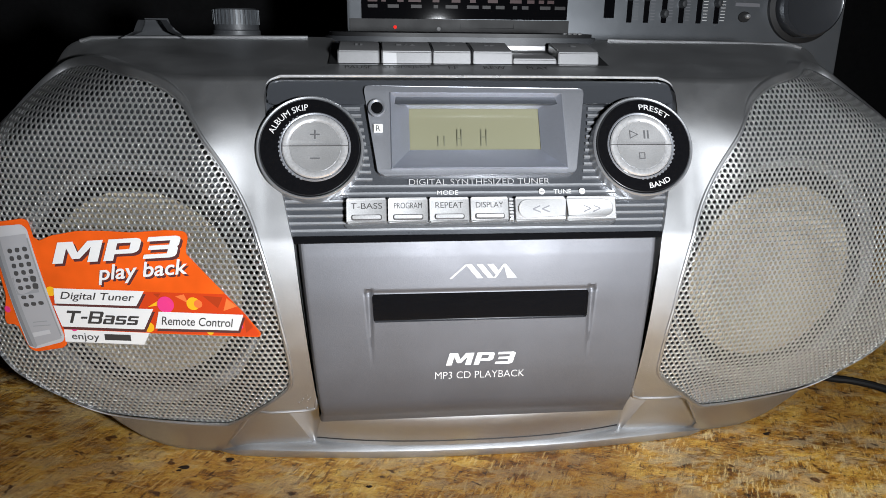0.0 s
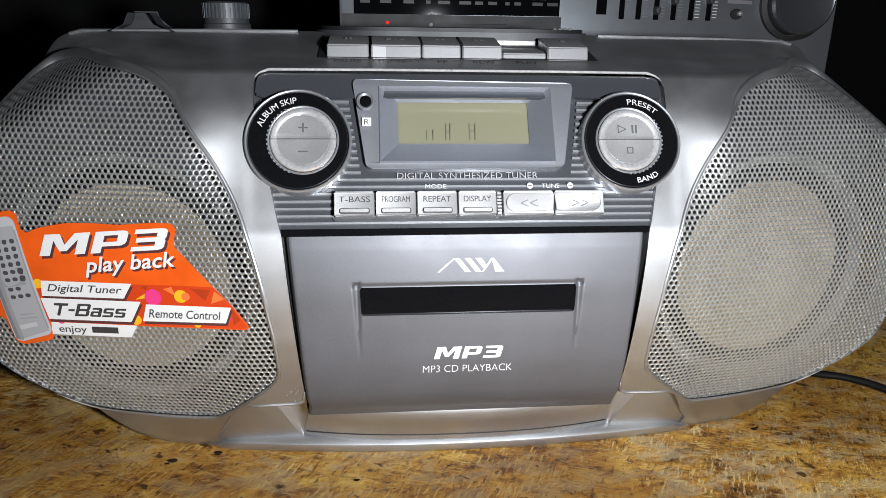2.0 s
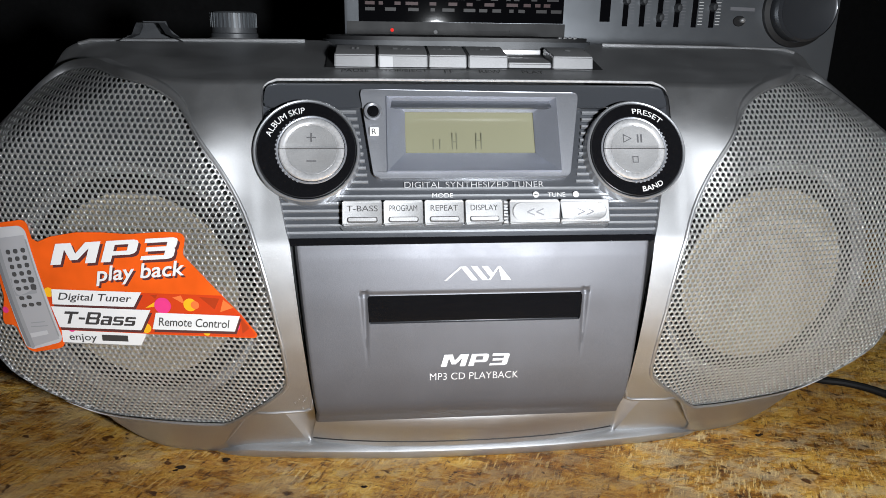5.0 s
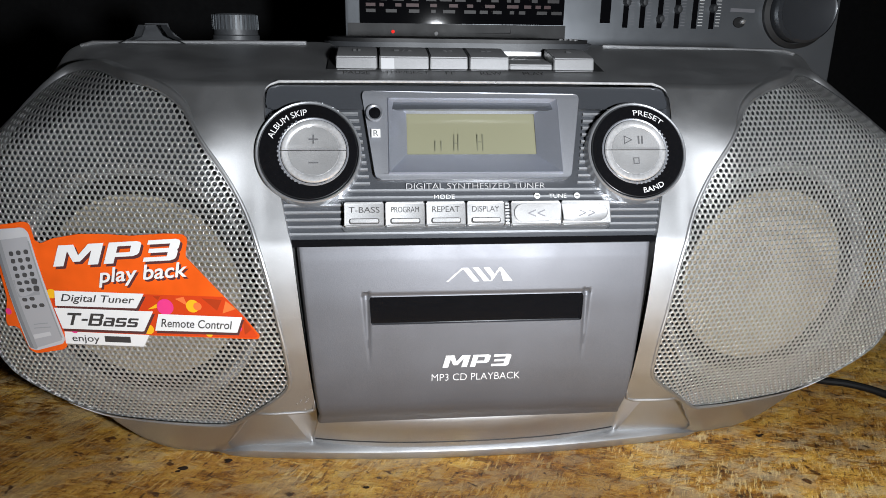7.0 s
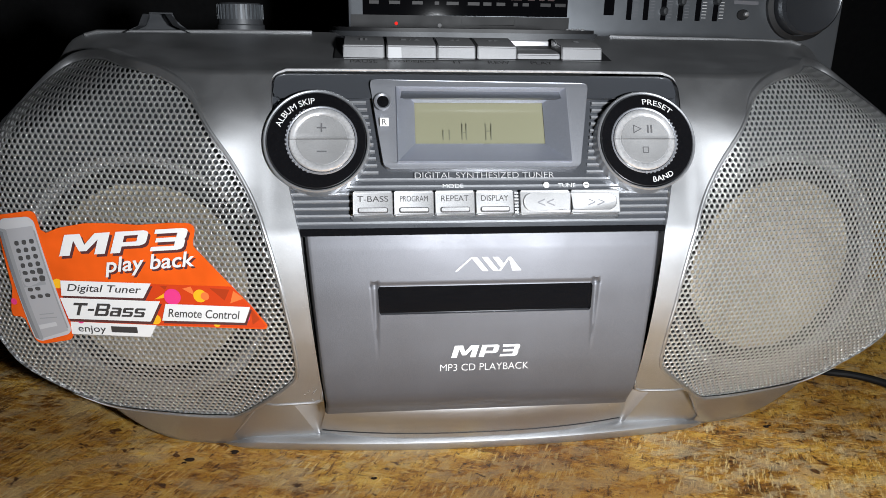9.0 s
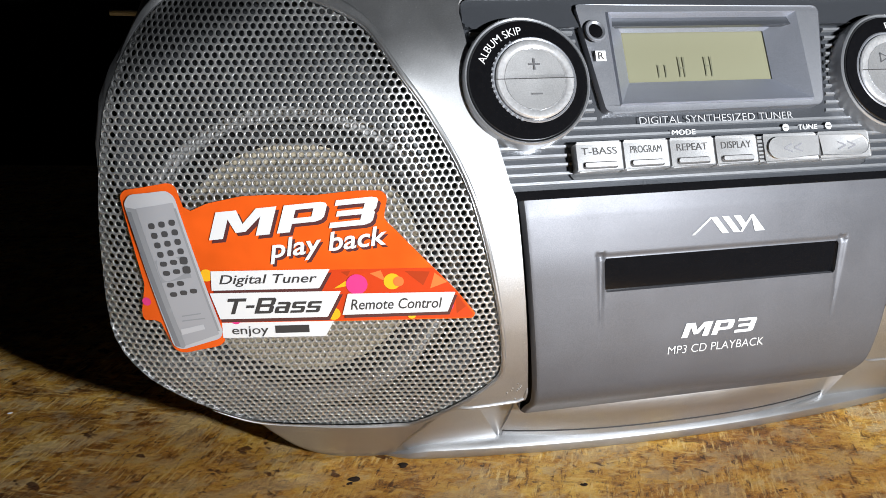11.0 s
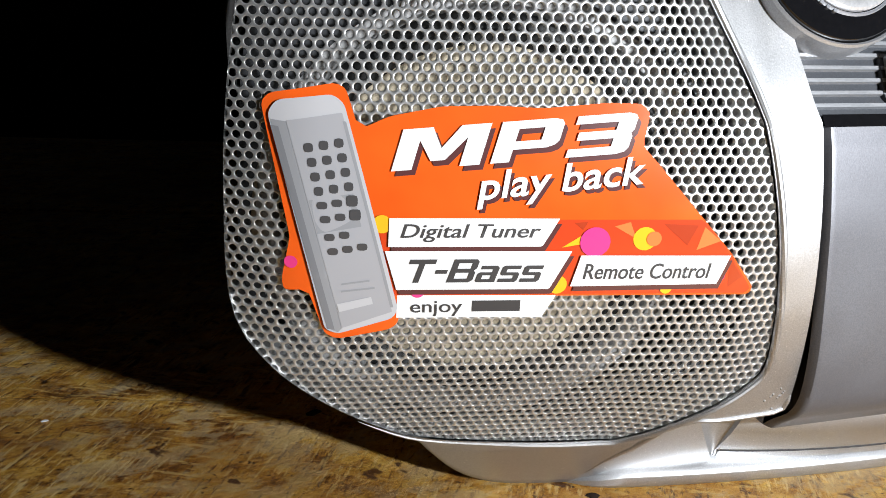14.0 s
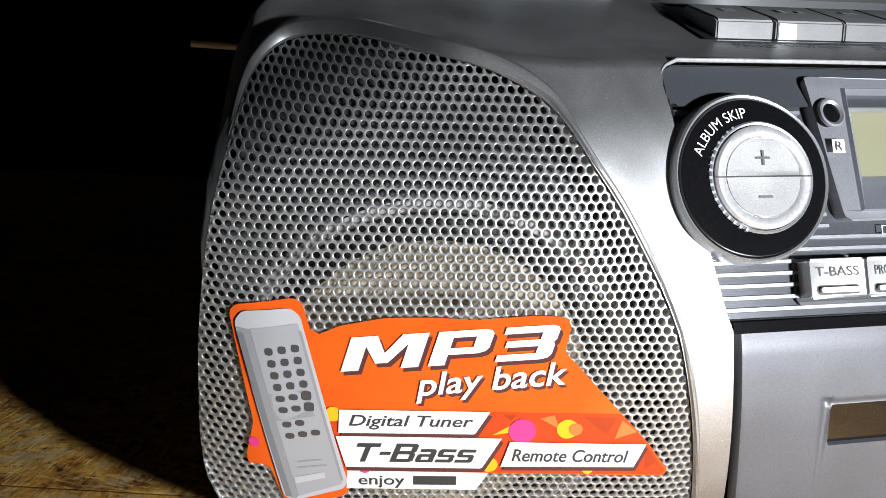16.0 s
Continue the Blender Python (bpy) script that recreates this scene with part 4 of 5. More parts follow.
def foot(parent):
    """The low tray in front of the body and the chin under the door."""
    bm = bmesh.new()
    prof = [(0.0, 0.0002), (-0.0008, 0.0016), (-0.0006, 0.0040), (0.0006, 0.0054), (0.0030, 0.0064), (0.010, 0.0075), (0.040, 0.0080), (0.045, 0.0002)]
    xs = np.linspace(-0.1165, 0.1165, 61)
    grid = []
    for x in xs:
        y0 = 0.0162 + 0.0092 * (x / 0.115) ** 2
        tip = max(0.0, (abs(x) - 0.100) / 0.0165)
        pinch = 1.0 - 0.72 * tip ** 1.5
        y0 += 0.0035 * tip ** 3
        grid.append([bm.verts.new((x, y0 + y, z * pinch)) for y, z in prof])
    for a, b in zip(grid, grid[1:]):
        for i in range(len(prof)):
            j = (i + 1) % len(prof)
            bm.faces.new((a[i], b[i], b[j], a[j]))
    bm.faces.new(grid[0])
    bm.faces.new(grid[-1])
    part("front_foot", bm, SILVER, parent, "bright silver front foot tray")
    bm = bmesh.new()
    prof = [(0.0000, 0.0060, 1.0), (-0.0002, 0.0085, 1.0), (-0.0036, 0.0160, 0.975), (-0.0052, 0.0218, 0.955), (-0.0047, 0.0236, 0.95), (-0.0032, 0.0243, 0.945), (0.010, 0.0241, 0.94), (0.016, 0.0060, 1.0)]
    grid = []
    for x in np.linspace(-0.0722, 0.0722, 49):
        y0 = 0.0168 + 0.0075 * (abs(x) / 0.0722) ** 2.4
        grid.append([bm.verts.new((x * k, y0 + y, z)) for y, z, k in prof])
    for a, b in zip(grid, grid[1:]):
        for i in range(len(prof)):
            j = (i + 1) % len(prof)
            bm.faces.new((a[i], b[i], b[j], a[j]))
    bm.faces.new(grid[0])
    bm.faces.new(grid[-1])
    part("chin", bm, SILVER, parent, "silver chin below the cassette door")
    part("chin_seam", tube([(x, 0.0166 + 0.0075 * (abs(x) / 0.0722) ** 2.4, 0.0086) for x in np.linspace(-0.0715, 0.0715, 40)], 0.0004), BLACK, parent)
    crease = [(0.0716, 0.0240, 0.0062), (0.0680, 0.0199, 0.0240), (0.0650, 0.0185, 0.0345)]
    ridge = [(0.0735, 0.0236, 0.0062), (0.0815, 0.0203, 0.0215), (0.0895, 0.0170, 0.0340)]
    outer = [(0.1152, 0.0272, 0.0024), (0.1080, 0.0218, 0.0160), (0.0995, 0.0170, 0.0318)]
    along = lambda line, t: Vector(line[0]).lerp(Vector(line[1]), 2 * t) if t < 0.5 else Vector(line[1]).lerp(Vector(line[2]), 2 * t - 1)
    n = 14
    for side in (-1, 1):
        for name, one, two, dip in (("recess", crease, ridge, 0.0030), ("foot_wing", ridge, outer, -0.0012)):
            bm = bmesh.new()
            grid = [[bm.verts.new(along(one, j / n).lerp(along(two, j / n), i / n) + Vector((0, dip * math.sin(math.pi * i / n) * min(1, 0.3 + j / n), 0))) for j in range(n + 1)] for i in range(n + 1)]
            for i in range(n):
                for j in range(n):
                    bm.faces.new((grid[i][j], grid[i + 1][j], grid[i + 1][j + 1], grid[i][j + 1]))
            placed(bm, lambda x, y, z: (side * x, y, z))
            part(name, bm, SILVER, parent)


# ---- the top: keys, lid, knob ----
def tape_keys(parent):
    well = bmesh.new()
    n = 20
    rows_ = [[well.verts.new((-0.0625 + 0.128 * i / n, y, top_at(0, y) + 0.0005)) for i in range(n + 1)] for y in (0.0605, 0.072, 0.083, 0.094)]
    for a, b in zip(rows_, rows_[1:]):
        for i in range(n):
            well.faces.new((a[i], a[i + 1], b[i + 1], b[i]))
    part("key_well", well, BLACK, parent)
    for x0, x1, word in ((-0.0585, -0.0399, "PAUSE"), (-0.0389, -0.0163, "STOP/EJECT"), (-0.0158, 0.0017, "FF"), (0.0025, 0.0208, "REW"), (0.0211, 0.0415, "PLAY"), (0.0420, 0.0611, "")):
        down = 0.0030 if word == "PLAY" else 0.0
        prof = [(0.0618, 0.1728 - down), (0.0632, 0.1802 - down), (0.0650, 0.1811 - down), (0.0835, 0.1840 - 1.5 * down), (0.0860, 0.1770 - down)]
        bm = bmesh.new()
        a, b = [bm.verts.new((x0, *p)) for p in prof], [bm.verts.new((x1, *p)) for p in prof]
        bm.faces.new(a)
        bm.faces.new(b)
        for i in range(5):
            j = (i + 1) % 5
            bm.faces.new((a[i], a[j], b[j], b[i]))
        bmesh.ops.bevel(bm, geom=bm.edges[:], offset=0.0005, segments=2, affect="EDGES")
        key = part("tape_key", bm, KEY_GREY, parent, "light grey tape key pressed down" if down else "light grey worn tape key")
        m = (x0 + x1) / 2
        hi = lambda u, v: (u, v, 0.1811 - down + (v - 0.0650) * 0.157 + 0.0004 - 0.5 * down * (v - 0.065) / 0.0185)
        left, right = [(0.0011, -0.0022), (0.0011, 0.0022), (-0.0013, 0.0)], [(-0.0011, -0.0022), (0.0013, 0.0), (-0.0011, 0.0022)]
        box = [(-0.0006, -0.0022), (0.0006, -0.0022), (0.0006, 0.0022), (-0.0006, 0.0022)]
        ring = [(0.0013 * math.cos(k * math.pi / 8), 0.0022 * math.sin(k * math.pi / 8)) for k in range(16)]
        signs = {"PAUSE": ((-0.0011, box), (0.0011, box)), "FF": ((-0.0013, left), (0.0013, left)), "REW": ((-0.0013, right), (0.0013, right)), "PLAY": ((0, left),), "": ((0, ring),),
                 "STOP/EJECT": ((-0.0032, [(1.9 * u, 0.9 * v) for u, v in box]), (0, [(-0.0008, -0.0026), (-0.0004, -0.0026), (0.0008, 0.0026), (0.0004, 0.0026)]), (0.0030, [(-0.0014, -0.0020), (0.0014, -0.0020), (0, 0.0022)]))}
        for du, shape in signs[word]:
            bar([(m + du + u, 0.0735 + v) for u, v in shape], hi, PALE_INK, key, "mark", 0.004)
        if word == "STOP/EJECT":
            part("worn_patch", solid([(x0 + 0.0007, 0.1736), (x0 + 0.0068, 0.1736), (x0 + 0.0066, 0.1796), (x0 + 0.0007, 0.1798)], 0, 0.0002, lambda u, v, h: (u, 0.0618 + (v - 0.1728) * 0.189 - h, v)), PALE_INK, key, "bare rubbed patch")
        if word:
            w = {"STOP/EJECT": 0.0108, "FF": 0.0022, "REW": 0.0050, "PLAY": 0.0050}.get(word, 0.0060)
            lettering(word, m - w, m + w, 0.0545, 0.0592, lambda u, v: (u, v, top_at(u, v) + 0.0003), DARK_INK, parent)
    part("key_glint", block(0.0216, 0.0411, 0.0850, 0.0876, 0.1800, 0.1828, 0.0006), BUTTON, parent)


def lid(parent):
    out = []
    for k in range(64):
        a = 2 * math.pi * k / 64
        c, s = math.cos(a), math.sin(a)
        out.append((0.004 + 0.0700 * math.copysign(abs(c) ** 0.38, c), 0.143 + 0.0520 * math.copysign(abs(s) ** 0.55, s)))
    ob = part("disc_lid", solid(out, 0.182, 0.1880, lambda x, y, h: (x, y, h), 0.0012), BLACK, parent, "near-black disc compartment lid")
    part("lid_rim", solid([(0.004 + (x - 0.004) * 1.025, 0.143 + (y - 0.143) * 1.035) for x, y in out], 0.181, 0.1862, lambda x, y, h: (x, y, h), 0.0008), DARK_GREY, ob, "thin dark grey rim of the lid")
    for i in range(4):
        for j in range(2):
            part("grip_bead", placed(lathe([(0.0009, 0), (0.0007, 0.0007), (1e-5, 0.0010)], 10), lambda a, b, h: (0.0530 + i * 0.0026 + j * 0.0012 + a, 0.0965 + j * 0.0024 + b, 0.1878 + h)), BUTTON, ob)


def top_fittings(parent):
    c = (-0.1120, 0.120)
    f = lambda a, b, h: (c[0] + a, c[1] + b, 0.1845 + h)
    knob = part("tuning_knob", placed(lathe([(0.0118, 0.0), (0.0118, 0.0035), (0.0112, 0.0040), (0.0108, 0.0135), (0.0100, 0.0142), (1e-5, 0.0142)], 48), f), DARK_GREY, parent, "small grey knob with ribbed sides")
    for k in range(30):
        a = 2 * math.pi * k / 30
        part("knob_rib", placed(block(-0.0005, 0.0005, -0.0004, 0.0006, 0.0065, 0.0135), lambda x, y, z: f(*(Matrix.Rotation(a, 3, "Z") @ Vector((x, y + 0.0109, 0))).to_2d(), z)), FACE_GREY, knob, smooth=False)
    part("knob_collar", placed(lathe([(0.0132, -0.002), (0.0130, 0.0012), (0.0120, 0.0015)], 40), f), CHROME, knob)
    prof = [(-0.1650, 0.1838), (-0.1600, 0.1858), (-0.1570, 0.1872), (-0.1555, 0.1905), (-0.1543, 0.1926), (-0.1440, 0.1926), (-0.1428, 0.1905), (-0.1410, 0.1875), (-0.1375, 0.1858), (-0.1330, 0.1838)]
    part("handle_hinge", solid(prof, -0.006, 0.006, lambda a, b, h: (a, 0.106 + h, b), 0.0008), DARK_GREY, parent, "grey hinge block of the handle")
    part("rear_ridge", tube([(-0.184, 0.1045, 0.1826), (-0.178, 0.1045, 0.1842), (-0.12, 0.1045, 0.1850), (-0.075, 0.1045, 0.1853)], 0.0008), SILVER, parent)
    part("rear_ridge", tube([(0.184, 0.1045, 0.1826), (0.178, 0.1045, 0.1842), (0.13, 0.1045, 0.1848), (0.078, 0.1045, 0.1853)], 0.0008), SILVER, parent)


def side_details(parent):
    rnd = random.Random(3)
    for k in range(9):
        x, z = -0.0715 - rnd.uniform(0, 0.0060), 0.0350 + rnd.uniform(0.0, 0.0070)
        r = rnd.uniform(0.00025, 0.0005)
        part("paint_blister", placed(lathe([(r, 0), (r * 0.7, r * 0.5), (1e-6, r * 0.7)], 10), lambda a, b, h: on_front(x + a, z + b, h)), SILVER, parent)
    part("antenna_tip", tube([(-0.2200, 0.150, 0.1628), (-0.2140, 0.150, 0.1626), (-0.2000, 0.150, 0.1618)], 0.0013), WHITE_INK, parent, "dull metal tip of the folded antenna")


boombox = empty("boombox", "silver portable boombox with disc and cassette player on a wooden bench", "boombox")
boombox_body(boombox)
for side in (-1, 1):
    grille(boombox, side)
    speaker(boombox, side)
    grille_rim(boombox, side)
control = panel(boombox)
display(boombox)
for side in (-1, 1):
    dial(boombox, side)
push_buttons(boombox)
door(boombox)
foot(boombox)
tape_keys(boombox)
lid(boombox)
top_fittings(boombox)
side_details(boombox)


# ---- the sticker on the grille ----
def sticker():
    lay = lambda n: (lambda x, z: on_front(x, z, 0.0002 + 0.00012 * n))
    ob = empty("sticker", "orange glossy promotional sticker on the speaker grille", "sticker", (-0.14, 0.008, 0.09))
    ob.location = (0, 0, 0)
    main = rounded([(-0.1974, 0.1125), (-0.1957, 0.1143), (-0.1822, 0.1166), (-0.1802, 0.1156), (-0.1779, 0.1073), (-0.1714, 0.1101), (-0.1607, 0.1122), (-0.150, 0.1125), (-0.1392, 0.1121), (-0.1256, 0.1134), (-0.1181, 0.1133), (-0.1163, 0.1115), (-0.1178, 0.1046),
                    (-0.1141, 0.1008), (-0.1078, 0.0939), (-0.0958, 0.0809), (-0.0892, 0.0722), (-0.0903, 0.0706), (-0.1702, 0.0708), (-0.1700, 0.0645), (-0.1720, 0.0628), (-0.1837, 0.0605), (-0.1864, 0.0620), (-0.1897, 0.0727), (-0.1948, 0.0723), (-0.1951, 0.0751), (-0.1929, 0.0846)], 0.0012, 3)
    sheet = part("sticker_sheet", patch(main, 0.0012, lay(0)), ORANGE, ob, "orange printed sheet")
    band = [(-0.1720, 0.0712), (-0.0910, 0.0710), (-0.0900, 0.0722), (-0.0958, 0.0806), (-0.1030, 0.0885), (-0.1745, 0.0885)]
    bar(band, lay(1), ORANGE_DARK, sheet, "print_band")
    for tri, mat in (([(-0.1120, 0.0876), (-0.1040, 0.0872), (-0.1062, 0.0826)], SHADE_ORANGE), ([(-0.1025, 0.0868), (-0.0985, 0.0836), (-0.1040, 0.0815)], PINK), ([(-0.1230, 0.0870), (-0.1195, 0.0880), (-0.1180, 0.0842)], PINK),
                     ([(-0.0960, 0.0800), (-0.0925, 0.0750), (-0.0955, 0.0725)], SHADE_ORANGE), ([(-0.1320, 0.0878), (-0.1290, 0.0880), (-0.1300, 0.0862)], SHADE_ORANGE), ([(-0.1345, 0.0822), (-0.1292, 0.0856), (-0.1300, 0.0830)], YELLOW)):
        bar(tri, lay(1.5), mat, sheet, "print_facet", 0.01)
    for x, z, r, mat, n in ((-0.1272, 0.0835, 0.0034, MAGENTA, 3), (-0.1160, 0.0842, 0.0027, YELLOW, 2), (-0.1140, 0.0842, 0.0017, PINK, 3),
                            (-0.0985, 0.0755, 0.0020, MAGENTA, 2), (-0.1100, 0.0725, 0.0014, YELLOW, 3), (-0.1660, 0.0722, 0.0016, MAGENTA, 2), (-0.1930, 0.0790, 0.0014, MAGENTA, 2), (-0.1736, 0.0876, 0.0020, YELLOW, 3), (-0.1350, 0.0735, 0.0022, YELLOW, 2)):
        bar([(x + r * math.cos(radians(a)), z + r * math.sin(radians(a))) for a in range(0, 360, 20)], lay(n), mat, sheet, "print_dot", 0.0008)
    for quad, word, (u0, u1, v0, v1), lean in (([(-0.1724, 0.0826), (-0.1390, 0.0826), (-0.1354, 0.0889), (-0.1721, 0.0890)], "Digital Tuner", (-0.1698, -0.1395, 0.0837, 0.0877), 0.25),
                                               ([(-0.1707, 0.0727), (-0.1369, 0.0726), (-0.1323, 0.0815), (-0.1731, 0.0817)], "T-Bass", (-0.1695, -0.1377, 0.0744, 0.0798), 0.30),
                                               ([(-0.1322, 0.0732), (-0.0985, 0.0735), (-0.0960, 0.0803), (-0.1302, 0.0805)], "Remote Control", (-0.1295, -0.1003, 0.0749, 0.0786), 0.2)):
        bar([(x + 0.0006, z - 0.0012) for x, z in quad], lay(4), SHADOW_PRINT, sheet, "print_shadow", 0.001)
        box_ = bar(quad, lay(5), WHITE_PRINT, sheet, "print_box", 0.001)
        if word == "T-Bass":
            wide_words(word, u0, u1, v0, v1, lay(6), DARK_INK, box_, 0.35)
        else:
            lettering(word, u0, u1, v0, v1, lay(6), DARK_INK, box_, lean, 0.008)
    low = bar([(-0.1706, 0.0657), (-0.1379, 0.0655), (-0.1350, 0.0709), (-0.1704, 0.0712)], lay(0.8), WHITE_PRINT, sheet, "print_box", 0.001)
    lettering("enjoy", -0.1675, -0.1560, 0.0660, 0.0698, lay(2), DARK_INK, low, 0, 0.006)
    bar([(-0.1538, 0.0671), (-0.1430, 0.0671), (-0.1430, 0.0698), (-0.1538, 0.0698)], lay(2), DARK_INK, low, "print_bar")
    big = lambda n, du, dv: (lambda u, v: on_front(-0.1702 + 0.0500 * u + du, 0.0990 + 0.0042 * u + 0.0084 * v + dv, 0.0002 + 0.00012 * n))
    block_letters(big(2, 0.0008, -0.0011), SHADOW_PRINT, sheet)
    block_letters(big(4, 0, 0), WHITE_PRINT, sheet, "white printed letter")
    small = lambda n: (lambda u, v: on_front(u, 0.0908 + 0.105 * (u + 0.1535) + 0.0080 * v, 0.0002 + 0.00012 * n))
    lettering("play back", -0.1528, -0.1165, -0.12, 0.88, small(2), SHADOW_PRINT, sheet, 0.15, 0.016, "letter_shadow")
    lettering("play back", -0.1535, -0.1172, 0.0, 1.0, small(4), WHITE_PRINT, sheet, 0.15, 0.016, label="white printed words")
    remote = rounded([(-0.1962, 0.1105), (-0.1942, 0.1131), (-0.1829, 0.1144), (-0.1807, 0.1126), (-0.1703, 0.0680), (-0.1715, 0.0658), (-0.1836, 0.0621), (-0.1863, 0.0633)], 0.0012, 3)
    rem = part("printed_remote", patch(remote, 0.001, lay(5)), REMOTE_LIGHT, sheet, "printed picture of a grey remote control")
    bar([(-0.1925, 0.1090), (-0.1812, 0.1108), (-0.1716, 0.0675), (-0.1826, 0.0636)], lay(6), REMOTE_FACE, rem, "print_face", 0.001)
    bar([(-0.1887, 0.0928), (-0.1795, 0.0943), (-0.1780, 0.0872), (-0.1872, 0.0856)], lay(6.4), REMOTE_GREY, rem, "print_field")
    bar([(-0.1957, 0.1092), (-0.1925, 0.1088), (-0.1826, 0.0636), (-0.1834, 0.0625), (-0.1858, 0.0636)], lay(5.5), REMOTE_GREY, rem, "print_side", 0.001)
    bar([(-0.1957, 0.1080), (-0.1941, 0.1078), (-0.1842, 0.0632), (-0.1858, 0.0634)], lay(5.8), REMOTE_SIDE, rem, "print_side", 0.001)
    bar([(-0.1814, 0.1100), (-0.1807, 0.1100), (-0.1712, 0.0680), (-0.1718, 0.0676)], lay(6.2), REMOTE_GREY, rem, "print_side", 0.001)
    right, down = Vector((0.0031, 0.0005)), Vector((0.00058, -0.00305))
    for r in range(8):
        for c in range(3):
            if r == 6 and c == 2:
                continue
            p = Vector((-0.1883, 0.1037)) + right * c + down * r * (0.98 if r < 6 else 1.03)
            w, h = (0.00095, 0.00095) if r < 4 else (0.0011, 0.0008)
            if r in (4, 5) and c == 2:
                w = h = 0.0012
            lettering_poly = rounded([(p.x - w, p.y - h), (p.x + w, p.y - h), (p.x + w, p.y + h), (p.x - w, p.y + h)], 0.0007, 2)
            bar(lettering_poly, lay(7), REMOTE_DARK, rem, "print_key", 0.0008)
    for u, z, w in ((-0.1795, 0.0745, 0.0030), (-0.1790, 0.0728, 0.0036)):
        bar([(u - w, z - 0.0005), (u + w, z + 0.0003), (u + w, z + 0.0007), (u - w, z - 0.0001)], lay(7), REMOTE_GREY, rem, "print_bar")
    bar([(-0.1836, 0.0695), (-0.1762, 0.0712), (-0.1758, 0.0695), (-0.1832, 0.0676)], lay(7), REMOTE_LIGHT, rem, "print_bar")
    return ob


sticker()


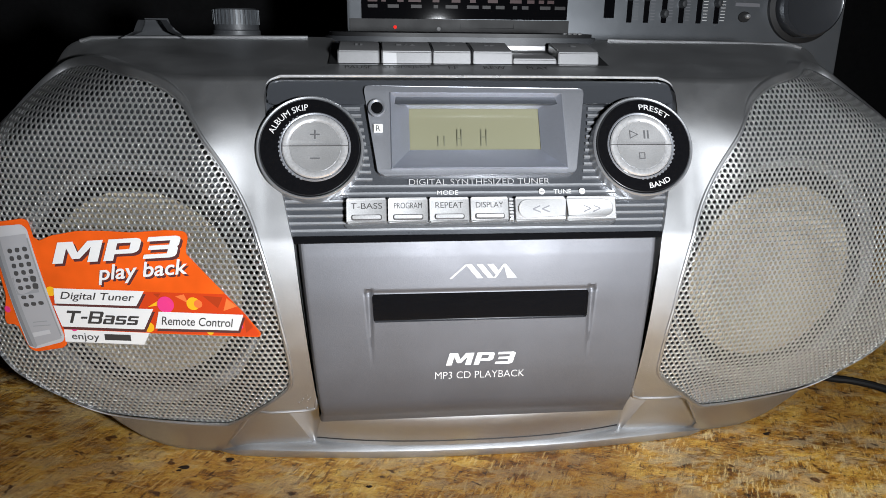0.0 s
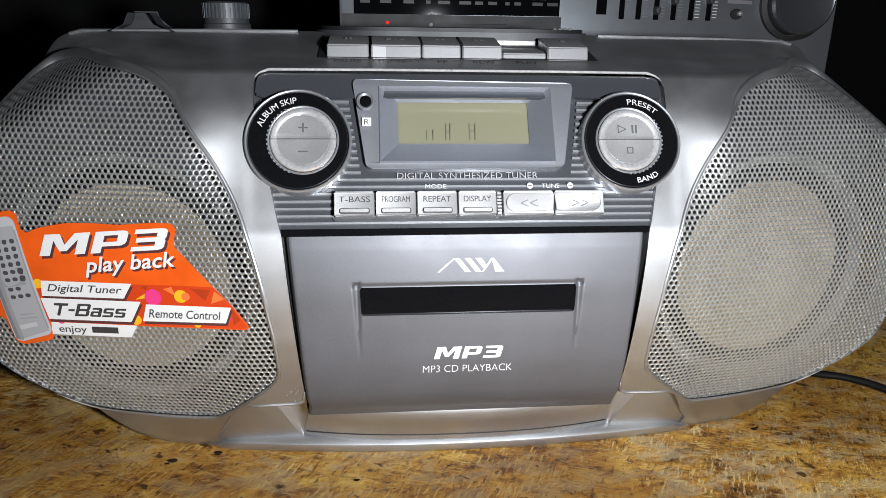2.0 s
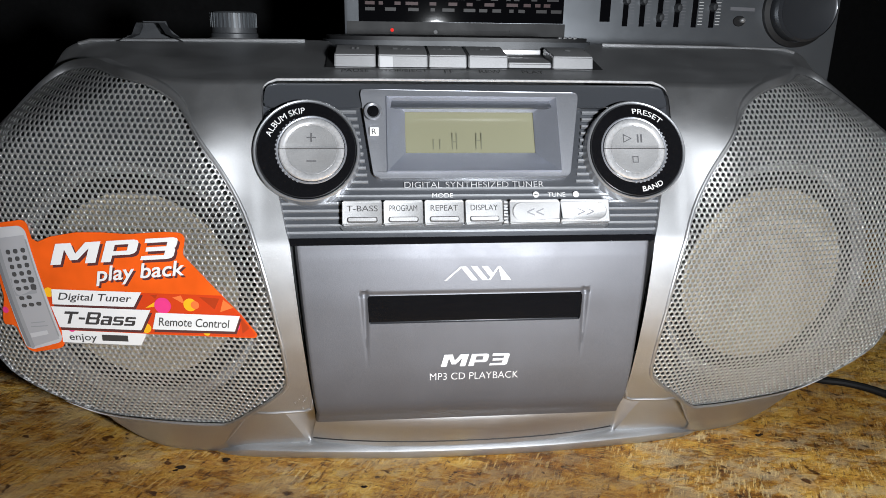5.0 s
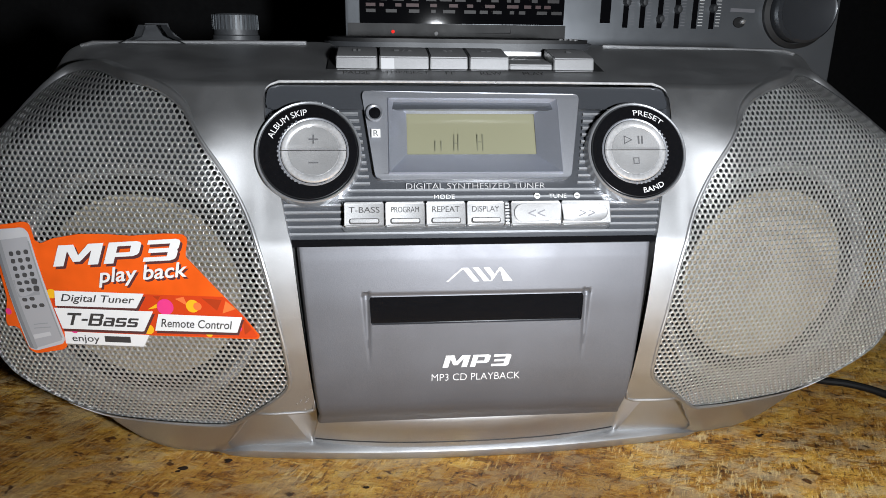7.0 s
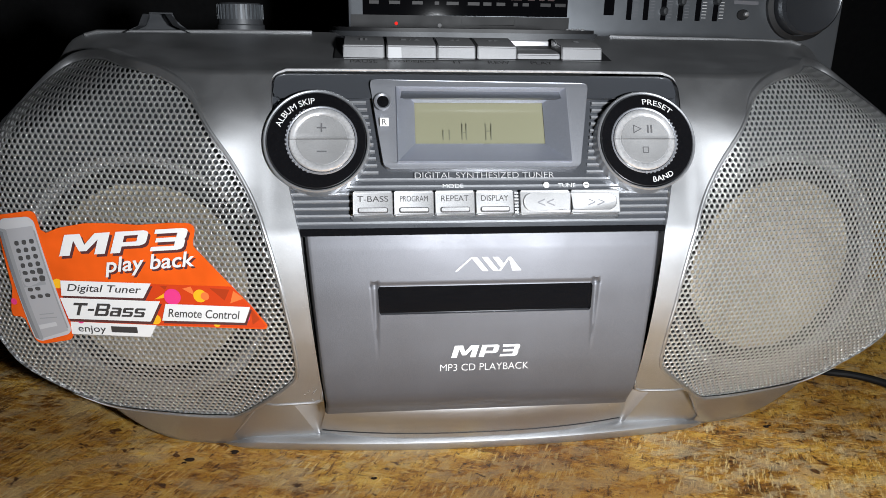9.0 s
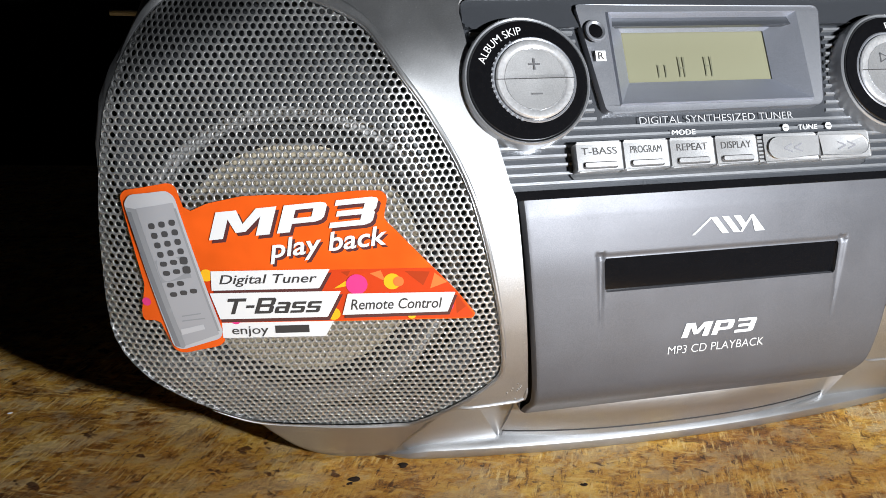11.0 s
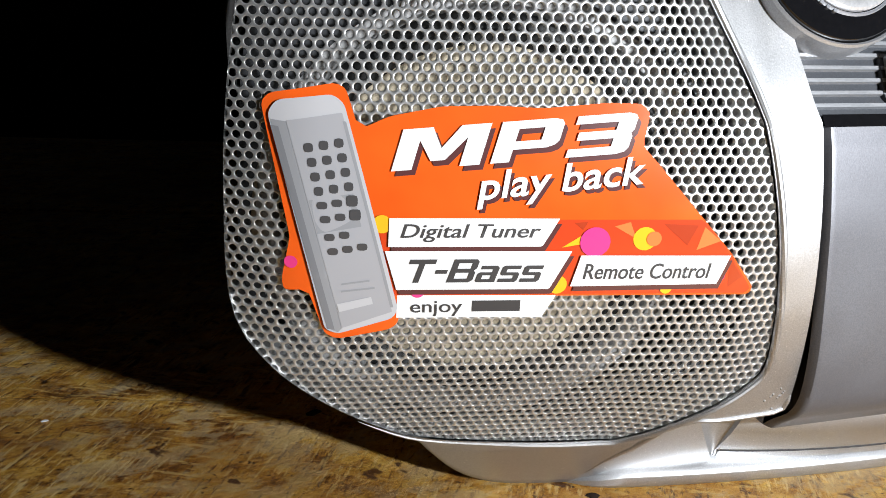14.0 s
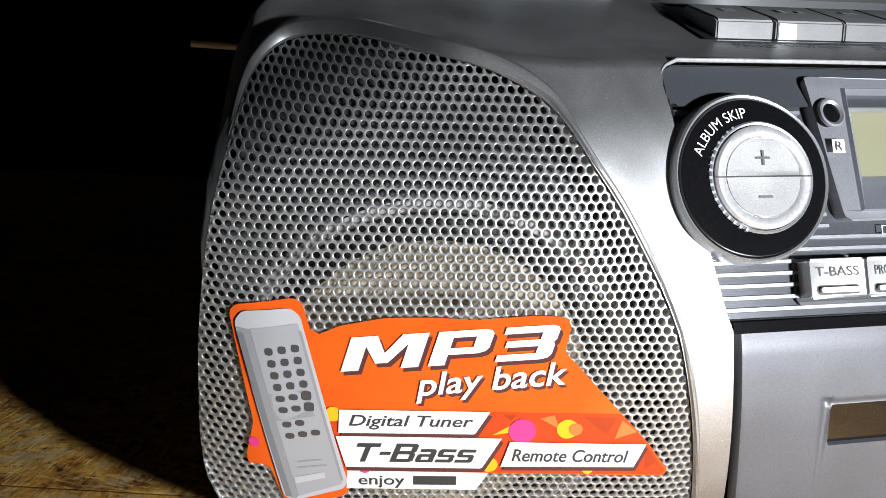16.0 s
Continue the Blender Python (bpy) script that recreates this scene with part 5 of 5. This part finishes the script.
# ---- the dark radio behind ----
def back_radio():
    y = 0.260
    ob = empty("table_radio", "dark grey radio receiver with sliders and a big knob behind", "radio", (0.124, 0.33, 0))
    ob.location = (0, 0, 0)
    on = lambda u, v, h: (u, y - h, v)
    part("cabinet", block(-0.0610, 0.3090, y, 0.400, 0.0, 0.275, 0.003), RADIO_GREY, ob, "dark grey radio cabinet")
    glass = part("dial_window", solid([(-0.0500, 0.1965), (0.0965, 0.1965), (0.0965, 0.245), (-0.0500, 0.245)], 0.0, 0.0012, on, 0.0004), SCALE_GLASS, ob, "black tuning scale window", smooth=False)
    part("lower_strip", solid([(-0.0590, 0.170), (0.0985, 0.170), (0.0985, 0.1962), (-0.0590, 0.1962)], 0.0, 0.0004, on), BLACK, ob, smooth=False)
    rnd = random.Random(5)
    flat = lambda n: (lambda u, v: (u, y - 0.0015 - 0.0002 * n, v))
    for row, (z, mat) in enumerate(((0.2035, DIM_INK), (0.2075, RED_INK), (0.2115, DIM_INK), (0.2155, RED_INK))):
        u = -0.046
        while u < 0.088:
            w = rnd.uniform(0.003, 0.009) if row < 3 or u > -0.03 else 0.005
            bar([(u, z), (u + w, z), (u + w, z + 0.0022), (u, z + 0.0022)], flat(1), mat, glass, "scale_bar", 0.01)
            u += w + rnd.uniform(0.002, 0.009)
    part("power_lamp", placed(lathe([(0.0014, 0), (0.0011, 0.0008), (1e-5, 0.0012)], 16), lambda a, b, h: on(-0.0270 + a, 0.1905 + b, h)), GLOW, ob, "small red power light")
    part("jewel", placed(lathe([(0.0017, 0), (0.0013, 0.0010), (1e-5, 0.0014)], 16), lambda a, b, h: on(0.0040 + a, 0.1895 + b, h)), CHROME, ob)
    part("name_bar", solid([(0.020, 0.1902), (0.058, 0.1902), (0.058, 0.1945), (0.020, 0.1945)], 0, 0.0010, on, 0.0003), BLACK, ob)
    part("vent_slot", solid([(0.060, 0.1885), (0.0900, 0.1885), (0.0900, 0.1955), (0.060, 0.1955)], 0, 0.0006, on), BLACK, ob)
    for k, u in enumerate((0.1278, 0.143, 0.1556, 0.169, 0.182, 0.1954, 0.2088)):
        w = 0.0038 if k == 0 else 0.0020
        s = part("slider_slot", solid([(u - w, 0.1955 + (0.003 if k == 0 else 0)), (u + w, 0.1955 + (0.003 if k == 0 else 0)), (u + w, 0.240), (u - w, 0.240)], 0, 0.0006, on), SCALE_GLASS, ob, smooth=False)
        if k:
            z = (0, 0.2135, 0.2135, 0.2020, 0.2090, 0.2230, 0.2100)[k]
            part("slider_grip", placed(lathe([(0.0033, 0), (0.0030, 0.004), (0.0022, 0.0055), (1e-5, 0.0057)], 20), lambda a, b, h: on(u + a * 0.8, z + b, h)), DARK_GREY, s)
            for j in range(9):
                zz = 0.1975 + j * 0.0022
                bar([(u + 0.0030, zz), (u + 0.0065, zz), (u + 0.0065, zz + 0.0005), (u + 0.0030, zz + 0.0005)], lambda a, b: (a, y - 0.0004, b), GREY_INK if k < 5 else WHITE_INK, s, "scale_mark", 0.01)
    part("switch_hole", placed(lathe([(0.0048, 0.0004), (0.0044, 0.0010), (1e-5, 0.0010)], 24), lambda a, b, h: on(0.2305 + a, 0.2005 + b * 0.8, h)), BLACK, ob)
    part("switch_tip", placed(lathe([(0.0018, 0.001), (0.0016, 0.003), (1e-5, 0.004)], 16), lambda a, b, h: on(0.2325 + a, 0.2010 + b, h)), CHROME, ob)
    bar([(0.2225, 0.2080), (0.2415, 0.2075), (0.2415, 0.2100), (0.2225, 0.2105)], lambda a, b: (a, y - 0.0005, b), GREY_INK, ob, "print_bar", 0.02)
    c = (0.2750, 0.2095)
    f = lambda a, b, h: on(c[0] + a, c[1] + b, h)
    ring = part("knob_ring", placed(lathe([(0.0275, 0.0), (0.0272, 0.003), (0.0235, 0.004)], 64), f), BLACK, ob)
    part("volume_knob", placed(lathe([(0.0232, 0.002), (0.0228, 0.014), (0.0210, 0.016), (0.0195, 0.0152), (1e-5, 0.0145)], 64), f), PANEL_GREY, ob, "large dark round volume knob")
    return ob


back_radio()


# ---- the power cable ----
pts = [(0.150, 0.115, 0.0032), (0.185, 0.088, 0.0032), (0.2075, 0.0705, 0.0045), (0.2205, 0.0618, 0.0060), (0.233, 0.0500, 0.0060), (0.250, 0.025, 0.0045), (0.275, -0.02, 0.0032), (0.31, -0.09, 0.0032), (0.36, -0.16, 0.0032)]
fine = []
for i in range(len(pts) - 1):
    p0, p1, p2, p3 = (Vector(pts[min(max(i + k, 0), len(pts) - 1)]) for k in (-1, 0, 1, 2))
    for j in range(8):
        t = j / 8
        fine.append(0.5 * (2 * p1 + (p2 - p0) * t + (2 * p0 - 5 * p1 + 4 * p2 - p3) * t * t + (3 * p1 - p0 - 3 * p2 + p3) * t ** 3))
cable = part("power_cable", tube(fine, 0.0020), CABLE)
tagged(cable, "thin black rubber power cable lying on the bench", "cable")
